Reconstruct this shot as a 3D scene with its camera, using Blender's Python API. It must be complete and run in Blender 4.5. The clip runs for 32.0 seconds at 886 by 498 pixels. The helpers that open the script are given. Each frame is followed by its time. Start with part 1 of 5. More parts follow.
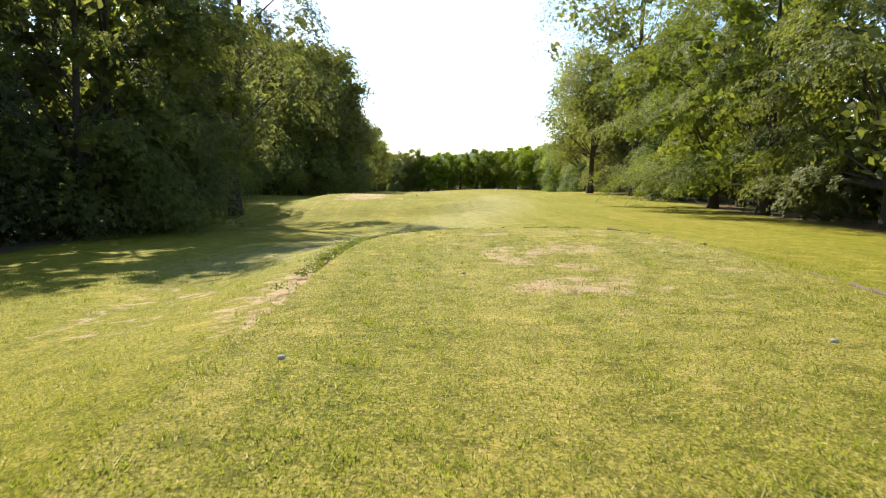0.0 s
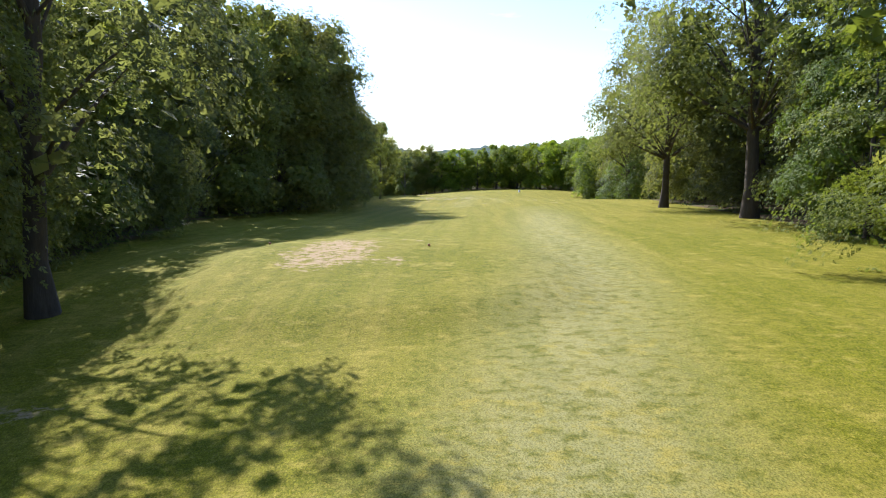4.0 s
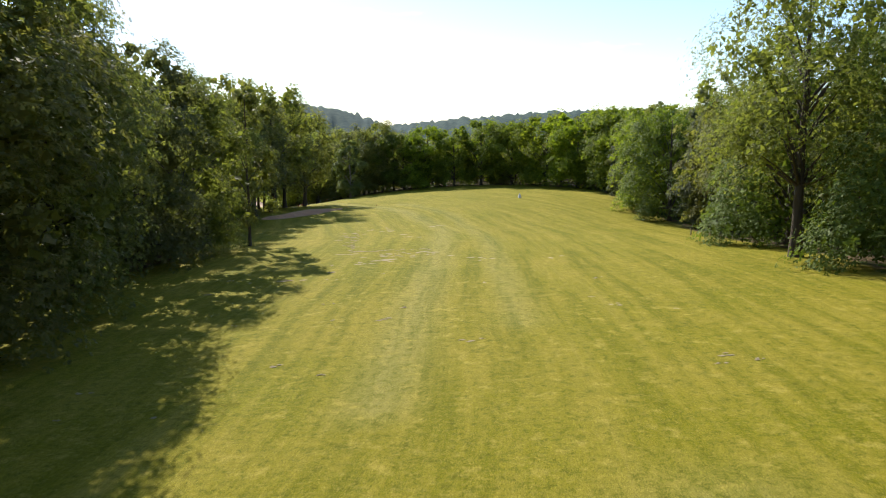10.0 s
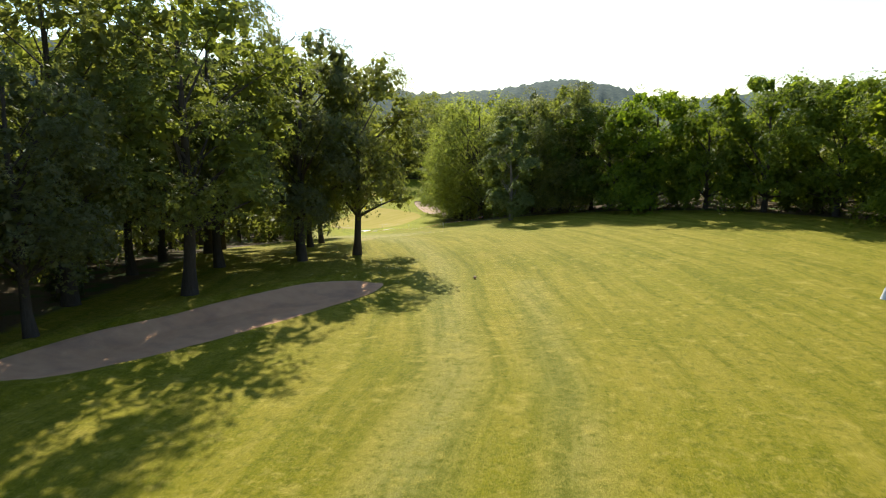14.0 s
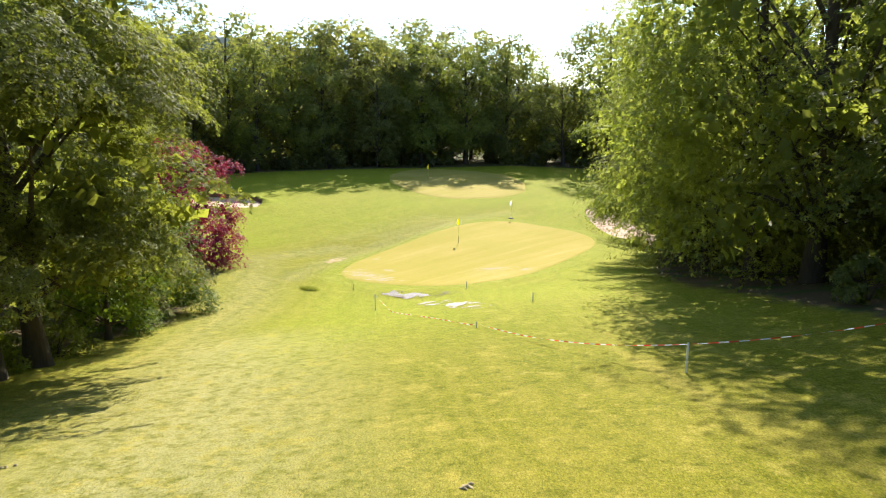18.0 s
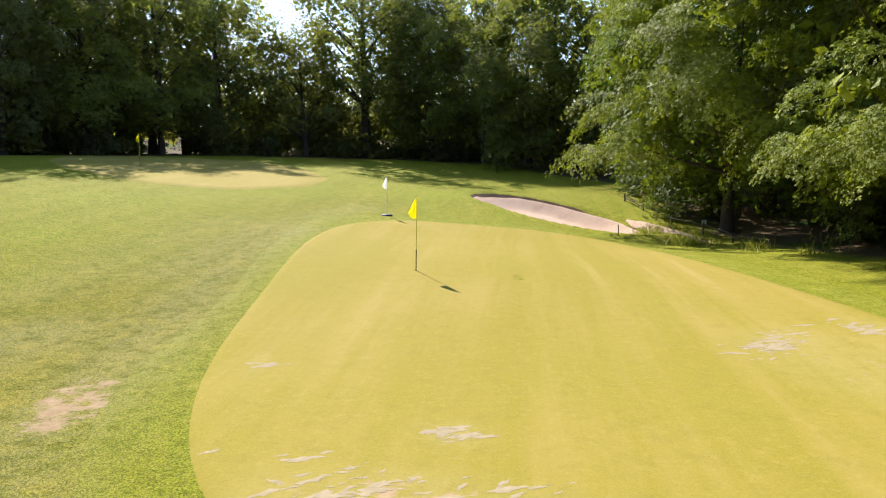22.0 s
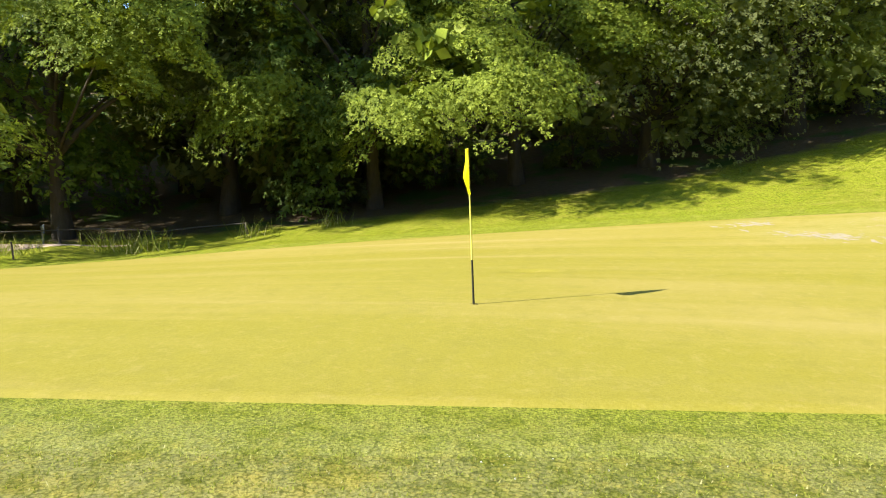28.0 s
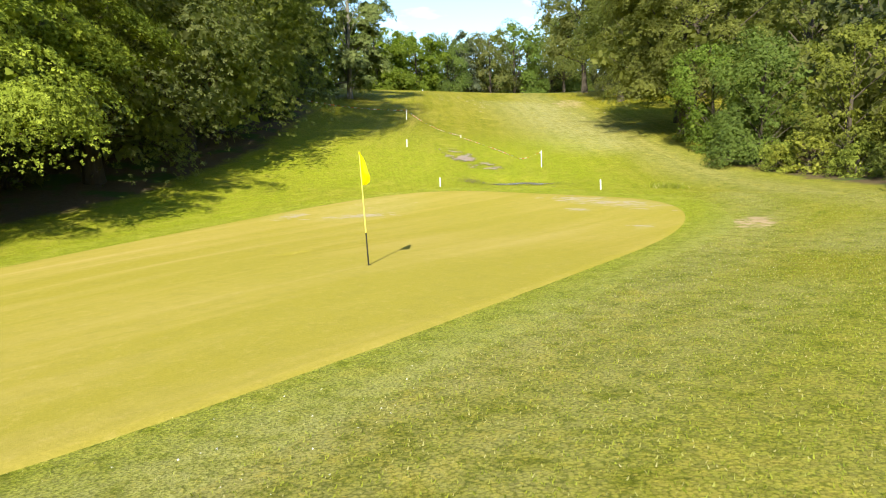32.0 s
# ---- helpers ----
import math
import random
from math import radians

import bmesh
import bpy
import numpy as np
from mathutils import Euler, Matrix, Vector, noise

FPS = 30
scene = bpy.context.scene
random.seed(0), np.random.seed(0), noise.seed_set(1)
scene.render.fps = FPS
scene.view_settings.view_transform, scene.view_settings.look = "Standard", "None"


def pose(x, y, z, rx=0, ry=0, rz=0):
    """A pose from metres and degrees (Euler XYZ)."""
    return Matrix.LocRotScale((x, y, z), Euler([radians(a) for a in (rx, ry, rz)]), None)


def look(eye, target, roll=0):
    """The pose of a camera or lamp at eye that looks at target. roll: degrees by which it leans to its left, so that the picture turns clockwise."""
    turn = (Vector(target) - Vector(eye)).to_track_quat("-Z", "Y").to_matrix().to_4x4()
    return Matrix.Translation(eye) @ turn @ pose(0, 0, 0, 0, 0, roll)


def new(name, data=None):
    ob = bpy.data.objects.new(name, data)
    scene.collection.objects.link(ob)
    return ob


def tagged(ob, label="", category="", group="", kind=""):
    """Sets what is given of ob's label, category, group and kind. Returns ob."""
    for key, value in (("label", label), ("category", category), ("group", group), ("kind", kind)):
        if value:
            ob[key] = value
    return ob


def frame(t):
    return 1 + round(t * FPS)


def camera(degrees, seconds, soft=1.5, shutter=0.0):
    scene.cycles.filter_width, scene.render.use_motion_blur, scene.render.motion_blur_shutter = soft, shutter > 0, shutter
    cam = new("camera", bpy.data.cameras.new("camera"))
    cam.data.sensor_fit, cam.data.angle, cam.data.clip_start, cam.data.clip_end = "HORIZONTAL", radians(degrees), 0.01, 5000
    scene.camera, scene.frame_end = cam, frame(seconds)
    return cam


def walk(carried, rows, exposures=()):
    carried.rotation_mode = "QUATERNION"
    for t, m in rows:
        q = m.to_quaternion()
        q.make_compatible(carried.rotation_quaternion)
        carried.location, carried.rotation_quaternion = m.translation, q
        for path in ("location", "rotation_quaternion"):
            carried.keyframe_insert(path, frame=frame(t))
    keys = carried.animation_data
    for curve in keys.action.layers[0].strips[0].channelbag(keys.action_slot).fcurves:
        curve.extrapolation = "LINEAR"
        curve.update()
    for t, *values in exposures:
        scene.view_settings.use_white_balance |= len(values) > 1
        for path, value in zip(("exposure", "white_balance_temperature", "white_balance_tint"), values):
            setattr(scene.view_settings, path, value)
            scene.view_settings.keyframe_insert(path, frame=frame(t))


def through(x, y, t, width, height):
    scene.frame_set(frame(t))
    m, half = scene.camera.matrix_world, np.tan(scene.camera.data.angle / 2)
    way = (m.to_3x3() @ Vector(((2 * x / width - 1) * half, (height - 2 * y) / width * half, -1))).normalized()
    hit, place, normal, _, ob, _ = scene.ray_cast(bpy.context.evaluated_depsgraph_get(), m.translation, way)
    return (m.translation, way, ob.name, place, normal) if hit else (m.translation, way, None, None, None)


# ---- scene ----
cam = camera(63.6, 32.0, soft=1.1, shutter=0.1)
PATH = [
    (0.0, 0.050, 0.000, 2.609, 83.899, -1.690, -0.015),
    (0.5, 0.086, 2.262, 2.759, 83.858, -1.309, 0.239),
    (1.0, 0.035, 4.941, 2.924, 83.843, -1.312, 0.493),
    (1.5, -0.078, 7.831, 3.097, 83.802, -1.134, 0.723),
    (2.0, -0.139, 11.017, 3.268, 83.726, -1.051, 1.053),
    (2.5, -0.266, 14.462, 3.525, 83.638, -1.062, 1.252),
    (3.0, -0.341, 18.255, 3.702, 83.649, -0.984, 1.428),
    (3.5, -0.436, 22.228, 3.945, 83.546, -0.976, 1.392),
    (5.5, -2.537, 39.242, 4.809, 83.052, -0.308, -1.372),
    (6.0, -2.497, 44.009, 4.882, 82.992, -0.287, -1.468),
    (6.5, -2.448, 48.997, 5.097, 82.911, -0.321, -1.534),
    (7.0, -2.255, 53.884, 5.367, 82.851, -0.252, -1.552),
    (7.5, -1.896, 59.427, 5.691, 82.761, -0.056, -1.352),
    (8.0, -1.654, 65.883, 6.204, 82.663, -0.112, -1.345),
    (8.5, -1.047, 72.836, 6.916, 82.468, -0.253, -1.210),
    (9.0, -0.239, 80.543, 7.441, 82.291, -0.216, -1.042),
    (9.5, 0.666, 88.693, 7.856, 81.870, -0.109, -0.923),
    (10.0, 1.880, 97.758, 7.701, 81.140, 0.054, -0.761),
    (10.5, 2.971, 106.705, 7.674, 80.373, 0.205, -0.660),
    (11.0, 3.976, 115.698, 7.594, 80.312, 0.346, -0.527),
    (11.5, 4.841, 124.793, 7.226, 80.296, 0.556, -0.423),
    (12.0, 5.584, 133.257, 6.961, 80.337, 0.447, 1.439),
    (12.5, 6.612, 142.001, 7.131, 80.210, 0.181, 6.817),
    (13.0, 7.189, 151.823, 7.051, 80.057, 0.274, 12.333),
    (13.5, 7.916, 162.410, 7.480, 79.603, -0.188, 16.864),
    (14.0, 7.295, 174.289, 7.388, 79.399, -0.056, 20.762),
    (14.5, 6.511, 185.789, 6.976, 79.335, 0.146, 23.613),
    (15.0, 4.518, 197.569, 6.120, 79.171, 0.290, 24.770),
    (15.5, 0.956, 210.002, 5.354, 78.857, 0.329, 27.649),
    (17.5, -19.544, 247.193, -1.616, 79.676, 0.499, 35.667),
    (18.0, -23.859, 252.822, -2.528, 79.836, 0.634, 35.825),
    (18.5, -28.062, 257.779, -3.673, 80.056, 0.593, 35.545),
    (19.0, -32.437, 262.686, -4.520, 80.187, 0.494, 34.812),
    (19.5, -37.243, 267.099, -5.330, 80.394, 0.491, 32.806),
    (20.0, -42.176, 270.593, -6.110, 80.632, 0.398, 28.571),
    (20.5, -46.523, 273.862, -7.053, 81.025, 0.635, 23.117),
    (21.0, -49.589, 276.281, -7.519, 81.241, 0.846, 17.234),
    (21.5, -52.291, 278.716, -8.215, 81.383, 0.917, 11.383),
    (22.0, -54.377, 280.820, -8.863, 81.462, 1.032, 5.820),
    (22.5, -56.204, 282.796, -9.301, 81.418, 1.054, 0.686),
    (23.0, -57.757, 284.636, -9.620, 81.427, 1.182, -4.349),
    (23.5, -59.166, 286.139, -9.733, 81.367, 1.292, -9.929),
    (24.0, -60.379, 287.697, -9.793, 81.361, 1.504, -15.990),
    (24.5, -61.365, 289.339, -9.864, 81.347, 1.525, -22.302),
    (26.5, -64.994, 295.295, -10.061, 80.969, 1.354, -51.572),
    (27.0, -65.726, 296.795, -10.130, 80.962, 1.220, -59.910),
    (27.5, -66.401, 298.283, -10.186, 80.961, 1.160, -69.516),
    (28.0, -66.821, 299.870, -10.280, 81.068, 1.222, -80.047),
    (28.5, -67.101, 301.424, -10.404, 81.265, 1.264, -90.440),
    (29.0, -67.564, 302.970, -10.390, 81.242, 0.967, -100.588),
    (29.5, -67.817, 304.483, -10.389, 81.266, 1.199, -110.247),
    (30.0, -67.870, 305.989, -10.362, 81.246, 1.276, -119.698),
    (30.5, -67.742, 307.482, -10.344, 81.239, 1.418, -128.433),
    (31.0, -67.539, 308.699, -10.343, 81.319, 1.557, -134.111),
    (31.5, -67.297, 309.670, -10.312, 81.371, 1.506, -137.991),
    (32.0, -67.054, 310.360, -10.280, 81.396, 1.514, -139.640),
]
EXPOSURES = [(0, 1.32, 6550, 13), (3, 1.22, 5650, 17), (6, 1.05, 5650, 17), (9, 0.97, 6050, 14), (12, 0.65, 6500, 10), (13.5, 0.82, 6500, 8), (15.5, 1.12, 6500, 8), (18, 1.42, 6400, 10), (20, 1.2, 6700, 11), (22, 1.15, 6250, 17),
             (24.5, 1.22, 6200, 16), (28, 1.5, 5900, 10), (30, 1.4, 6150, 8), (32, 1.27, 6350, 5)]
walk(cam, [(t, pose(*p)) for t, *p in PATH], EXPOSURES)

# ---- sky, sun ----
SUN_TURN, SUN_UP = radians(-27.3), radians(34.6)
world = bpy.data.worlds.new("sky")
scene.world = world
world.use_nodes = True
wn, wl = world.node_tree.nodes, world.node_tree.links
sky_tex = wn.new("ShaderNodeTexSky")
sky_tex.sky_type, sky_tex.sun_disc = "NISHITA", False
sky_tex.sun_elevation, sky_tex.sun_rotation = SUN_UP, SUN_TURN % (2 * math.pi)
sky_tex.air_density, sky_tex.dust_density, sky_tex.ozone_density = 1.0, 0.25, 3.0
sky_at = wn.new("ShaderNodeTexCoord")
sky_map = wn.new("ShaderNodeMapping")
sky_map.inputs["Scale"].default_value = (2.2, 2.2, 9.0)
wl.new(sky_at.outputs["Generated"], sky_map.inputs["Vector"])
cloud = wn.new("ShaderNodeTexNoise")
cloud.inputs["Scale"].default_value, cloud.inputs["Detail"].default_value = 3.2, 7.0
wl.new(sky_map.outputs[0], cloud.inputs["Vector"])
cloud_cover = wn.new("ShaderNodeValToRGB")
cloud_cover.color_ramp.elements[0].position, cloud_cover.color_ramp.elements[1].position = 0.6, 0.78
wl.new(cloud.outputs["Fac"], cloud_cover.inputs[0])
sky_mix = wn.new("ShaderNodeMix")
sky_mix.data_type = "RGBA"
sky_mix.inputs[7].default_value = (6.5, 6.7, 7.0, 1)
wl.new(cloud_cover.outputs[0], sky_mix.inputs[0])
wl.new(sky_tex.outputs[0], sky_mix.inputs[6])
wl.new(sky_mix.outputs[2], wn["Background"].inputs[0])
wn["Background"].inputs[1].default_value = 0.115
sun_dir = Vector((math.sin(SUN_TURN) * math.cos(SUN_UP), math.cos(SUN_TURN) * math.cos(SUN_UP), math.sin(SUN_UP)))
sun = new("sun", bpy.data.lights.new("sun", "SUN"))
sun.data.energy, sun.data.angle, sun.data.color = 4.8, radians(0.55), (1.0, 0.94, 0.8)
sun.matrix_world = look(sun_dir * 100, (0, 0, 0))


# ---- materials ----
class Mat:
    """A node material with short ways to add nodes."""

    def __init__(self, name):
        self.m = bpy.data.materials.new(name)
        self.m.use_nodes = True
        self.n, self.l = self.m.node_tree.nodes, self.m.node_tree.links
        self.p = self.n["Principled BSDF"]
        self.out = self.n["Material Output"]

    def add(self, kind, **values):
        node = self.n.new("ShaderNode" + kind)
        for k, v in values.items():
            node.inputs[k.replace("_", " ")].default_value = v
        return node

    def link(self, a, b):
        self.l.new(a, b)

    def coords(self):
        return self.add("NewGeometry").outputs["Position"]

    def noise(self, scale, detail=4.0, where=None, rough=0.55):
        node = self.add("TexNoise", Scale=scale, Detail=detail, Roughness=rough)
        self.link(where or self.coords(), node.inputs["Vector"])
        return node.outputs["Fac"]

    def ramp(self, fac, stops):
        node = self.add("ValToRGB")
        while len(node.color_ramp.elements) < len(stops):
            node.color_ramp.elements.new(0.5)
        for e, (at, c) in zip(node.color_ramp.elements, stops):
            e.position, e.color = at, (*c, 1) if len(c) == 3 else c
        self.link(fac, node.inputs[0])
        return node.outputs[0]

    def mix(self, fac, a, b, how="MIX"):
        node = self.n.new("ShaderNodeMix")
        node.data_type, node.blend_type = "RGBA", how
        for value, k in ((fac, 0), (a, 6), (b, 7)):
            if hasattr(value, "is_output"):
                self.link(value, node.inputs[k])
            elif k == 0:
                node.inputs[k].default_value = value
            else:
                node.inputs[k].default_value = (*value, 1)
        return node.outputs[2]

    def math(self, op, a, b=0.0, clamp=False):
        node = self.n.new("ShaderNodeMath")
        node.operation, node.use_clamp = op, clamp
        for value, k in ((a, 0), (b, 1)):
            if hasattr(value, "is_output"):
                self.link(value, node.inputs[k])
            else:
                node.inputs[k].default_value = value
        return node.outputs[0]

    def attr(self, name):
        node = self.n.new("ShaderNodeAttribute")
        node.attribute_name = name
        return node.outputs["Fac"]

    def bump(self, height, strength=0.5, distance=0.05):
        node = self.add("Bump", Strength=strength, Distance=distance)
        self.link(height, node.inputs["Height"])
        self.link(node.outputs[0], self.p.inputs["Normal"])

    def base(self, colour, rough=0.8, spec=0.3):
        if hasattr(colour, "is_output"):
            self.link(colour, self.p.inputs["Base Color"])
        else:
            self.p.inputs["Base Color"].default_value = (*colour, 1)
        self.p.inputs["Roughness"].default_value = rough
        self.p.inputs["Specular IOR Level"].default_value = spec
        return self


def turf(name, dark, light, dry, fine=14.0, dry_amount=0.5, mottle=1.15):
    """Mown grass: blades, tufts, mowing streaks, drying, bare earth and woodland floor from the mesh's own wear values."""
    m = Mat(name)
    where = m.coords()
    drift = m.add("TexNoise", Scale=0.035, Detail=3.0)
    m.link(where, drift.inputs["Vector"])
    lane = m.add("CombineXYZ")
    m.link(m.math("ADD", m.attr("across"), m.math("MULTIPLY", drift.outputs["Fac"], 2.5)), lane.inputs["X"])
    m.link(m.math("MULTIPLY", m.attr("along"), 0.045), lane.inputs["Y"])
    streaks = m.noise(0.85, 6.0, lane.outputs[0], 0.68)
    patches = m.noise(0.16, 5.0, where, 0.6)
    blades = m.noise(fine, 8.0, where, 0.8)
    tufts = m.noise(2.6, 7.0, where, 0.72)
    clumps = m.noise(6.5, 7.0, where, 0.75)
    soft = 0.075 / mottle
    green = m.mix(m.ramp(blades, [(0.5 - soft, (0, 0, 0)), (0.5 + soft, (1, 1, 1))]), dark, light)
    cells = m.add("TexVoronoi", Scale=fine * 2.3)
    m.link(where, cells.inputs["Vector"])
    if mottle > 0.9:
        leafy = m.ramp(cells.outputs["Color"], [(0.3, (0, 0, 0)), (0.62, (1, 1, 1))])
        green = m.mix(0.55, green, m.mix(leafy, tuple(v * 0.8 for v in dark), tuple(v * 1.3 for v in light)))
    ochre = m.math("MULTIPLY", m.attr("warm"), m.ramp(m.math("ADD", m.math("MULTIPLY", patches, 0.5), m.math("MULTIPLY", tufts, 0.5)), [(0.36, (0.2,) * 3), (0.62, (1, 1, 1))]))
    green = m.mix(ochre, green, m.mix(blades, (0.19, 0.145, 0.003), (0.36, 0.28, 0.012)))
    both = m.math("ADD", m.math("MULTIPLY", streaks, 0.6), m.math("MULTIPLY", patches, 0.4))
    dried = m.math("MAXIMUM", m.ramp(both, [(0.44, (0, 0, 0)), (0.64, (dry_amount,) * 3)]), m.ramp(streaks, [(0.54, (0, 0, 0)), (0.68, (dry_amount * 1.3,) * 3)]), True)
    green = m.mix(dried, green, dry)
    trodden = m.math("MULTIPLY", m.attr("dry"), m.ramp(tufts, [(0.36, (0.5,) * 3), (0.56, (1, 1, 1))]))
    green = m.mix(trodden, green, m.mix(blades, (0.26, 0.235, 0.09), (0.52, 0.47, 0.23)))
    green = m.mix(m.math("MULTIPLY", m.attr("warm"), m.ramp(streaks, [(0.38, (0.62 * mottle,) * 3), (0.52, (0, 0, 0))])), green, dark)
    green = m.mix(m.ramp(tufts, [(0.36, (0.5 * mottle,) * 3), (0.5, (0, 0, 0))]), green, tuple(v * 0.8 for v in dark))
    green = m.mix(m.ramp(clumps, [(0.53, (0, 0, 0)), (0.66, (0.6 * mottle,) * 3)]), green, tuple(v * 1.08 for v in dry))
    if mottle > 0.9:
        flecks = m.ramp(m.noise(1.2, 8.0, where, 0.72), [(0.545, (0, 0, 0)), (0.65, (0.65,) * 3)])
        green = m.mix(flecks, green, tuple(v * 1.15 for v in dry))
        gaps = m.ramp(cells.outputs["Distance"], [(0.42, (0, 0, 0)), (0.75, (0.6,) * 3)])
        green = m.mix(gaps, green, tuple(v * 0.55 for v in dark))
        straw = m.ramp(m.noise(fine * 1.6, 3.0, where, 0.6), [(0.6, (0, 0, 0)), (0.68, (0.75,) * 3)])
        green = m.mix(straw, green, tuple(v * 1.15 for v in dry))
    rich = m.mix(m.ramp(cells.outputs["Color"], [(0.28, (0, 0, 0)), (0.66, (1, 1, 1))]), (0.095, 0.13, 0.003), (0.36, 0.4, 0.02))
    rich = m.mix(m.ramp(tufts, [(0.52, (0, 0, 0)), (0.66, (0.55,) * 3)]), rich, dry)
    green = m.mix(m.math("MULTIPLY", m.attr("lush"), m.ramp(patches, [(0.3, (1, 1, 1)), (0.65, (0.6,) * 3)])), green, rich)
    soil = m.mix(m.noise(7.0, 6.0, where), (0.265, 0.17, 0.085), (0.54, 0.4, 0.235))
    edge = m.math("ADD", m.attr("wear"), m.math("MULTIPLY", m.math("SUBTRACT", m.noise(2.2, 8.0, where, 0.75), 0.5), 1.7))
    bare = m.ramp(edge, [(0.45, (0, 0, 0)), (0.62, (1, 1, 1))])
    colour = m.mix(bare, green, soil)
    litter = m.mix(m.noise(5.0, 6.0, where, 0.7), (0.05, 0.036, 0.02), (0.17, 0.12, 0.065))
    weeds = m.mix(m.ramp(m.noise(0.5, 4.0, where), [(0.5, (0, 0, 0)), (0.62, (1, 1, 1))]), litter, (0.06, 0.09, 0.02))
    woods = m.ramp(m.math("ADD", m.attr("woods"), m.math("MULTIPLY", m.math("SUBTRACT", m.noise(0.8, 7.0, where, 0.7), 0.5), 0.8)), [(0.4, (0, 0, 0)), (0.65, (1, 1, 1))])
    colour = m.mix(woods, colour, weeds)
    colour = m.mix(m.attr("meadow"), colour, m.mix(patches, (0.03, 0.045, 0.014), (0.08, 0.1, 0.03)))
    m.base(colour, 0.9, 0.06)
    m.bump(m.math("ADD", m.math("ADD", blades, clumps), m.math("MULTIPLY", tufts, 1.4)), 0.6 * mottle, 0.045)
    return m.m


FAIRWAY = turf("fairway_turf", (0.092, 0.108, 0.004), (0.24, 0.228, 0.011), (0.37, 0.295, 0.055), 16.0)
TEE_TURF = turf("tee_turf", (0.08, 0.088, 0.008), (0.26, 0.25, 0.024), (0.44, 0.345, 0.085), 20.0, 0.72, 1.3)
GREEN_TURF = turf("putting_turf", (0.25, 0.212, 0.028), (0.345, 0.283, 0.05), (0.42, 0.31, 0.1), 30.0, 0.5, 0.45)
COLLAR_TURF = turf("collar_turf", (0.125, 0.145, 0.006), (0.29, 0.295, 0.02), (0.36, 0.31, 0.06), 20.0, 0.45)


def sand_material(name="bunker_sand", dark=(0.47, 0.32, 0.23), light=(0.62, 0.46, 0.34)):
    m = Mat(name)
    w = m.coords()
    c = m.mix(m.noise(1.3, 5.0, w), dark, light)
    c = m.mix(m.ramp(m.noise(0.5, 4.0, w), [(0.5, (0, 0, 0)), (0.75, (0.6,) * 3)]), c, (0.3, 0.18, 0.12))
    m.base(c, 0.95, 0.1)
    m.bump(m.noise(9.0, 6.0, w), 0.5, 0.05)
    return m.m


SAND = sand_material()
# sand of the tree-shaded bunker, coloured redder to offset the blue of the shade
RED_SAND = sand_material("shade_warmed_sand", (0.5, 0.26, 0.14), (0.68, 0.41, 0.23))


def leaf_material(name, dark, light, tip, through=0.4):
    """Leaves: each one its own shade, a waxy skin, and light shining through."""
    m = Mat(name)
    r = m.add("NewGeometry").outputs["Random Per Island"]
    blend = lambda a, b, f: tuple(u * (1 - f) + v * f for u, v in zip(a, b))
    c = m.ramp(r, [(0.0, blend(dark, light, 0.4)), (0.55, light), (1.0, blend(tip, light, 0.35))])
    c = m.mix(m.ramp(m.noise(0.55, 4.0), [(0.4, (0.0,) * 3), (0.6, (0.5,) * 3)]), c, blend(dark, light, 0.25))
    tint = m.ramp(m.add("ObjectInfo").outputs["Random"], [(0.0, (0.75, 0.76, 0.88)), (0.3, (1.0, 0.98, 1.0)), (0.6, (1.1, 1.15, 0.75)), (0.8, (1.22, 1.25, 0.75)), (1.0, (1.15, 1.05, 0.85))])
    c = m.mix(1.0, c, tint, "MULTIPLY")
    m.base(c, 0.6, 0.1)
    t = m.add("BsdfTranslucent")
    m.link(m.mix(1.0, c, (1.7, 1.75, 0.8), "MULTIPLY"), t.inputs["Color"])
    mixer = m.add("MixShader", Fac=through)
    m.link(m.p.outputs[0], mixer.inputs[1])
    m.link(t.outputs[0], mixer.inputs[2])
    m.link(mixer.outputs[0], m.out.inputs["Surface"])
    return m.m


LEAF = leaf_material("oak_leaf", (0.066, 0.074, 0.032), (0.135, 0.145, 0.06), (0.225, 0.225, 0.107), 0.5)
# lighter copy of LEAF: haze over the shaded woods is put into its colour
LEAF_HAZED = leaf_material("hazed_leaf", (0.085, 0.092, 0.042), (0.175, 0.185, 0.076), (0.28, 0.28, 0.13), 0.62)
LEAF_BRIGHT = leaf_material("bright_leaf", (0.06, 0.084, 0.018), (0.108, 0.148, 0.03), (0.185, 0.22, 0.055), 0.3)
LEAF_LIME = leaf_material("lime_leaf", (0.08, 0.096, 0.019), (0.198, 0.228, 0.036), (0.35, 0.36, 0.08), 0.25)
LEAF_NEAR = leaf_material("boughs_leaf", (0.09, 0.095, 0.022), (0.21, 0.222, 0.044), (0.36, 0.355, 0.088), 0.52)
LEAF_BOUGH = leaf_material("olive_bough_leaf", (0.068, 0.076, 0.026), (0.14, 0.16, 0.042), (0.25, 0.26, 0.08), 0.34)
LEAF_GLOW = leaf_material("sunlit_lime_leaf", (0.06, 0.085, 0.012), (0.15, 0.19, 0.025), (0.27, 0.3, 0.05), 0.5)
LEAF_OLIVE = leaf_material("olive_leaf", (0.075, 0.085, 0.024), (0.145, 0.155, 0.04), (0.23, 0.225, 0.065), 0.35)
LEAF_PALE = leaf_material("pale_leaf", (0.085, 0.1, 0.05), (0.13, 0.15, 0.07), (0.24, 0.24, 0.14), 0.3)
LEAF_RED = leaf_material("copper_leaf", (0.11, 0.012, 0.045), (0.23, 0.026, 0.1), (0.33, 0.05, 0.15), 0.3)


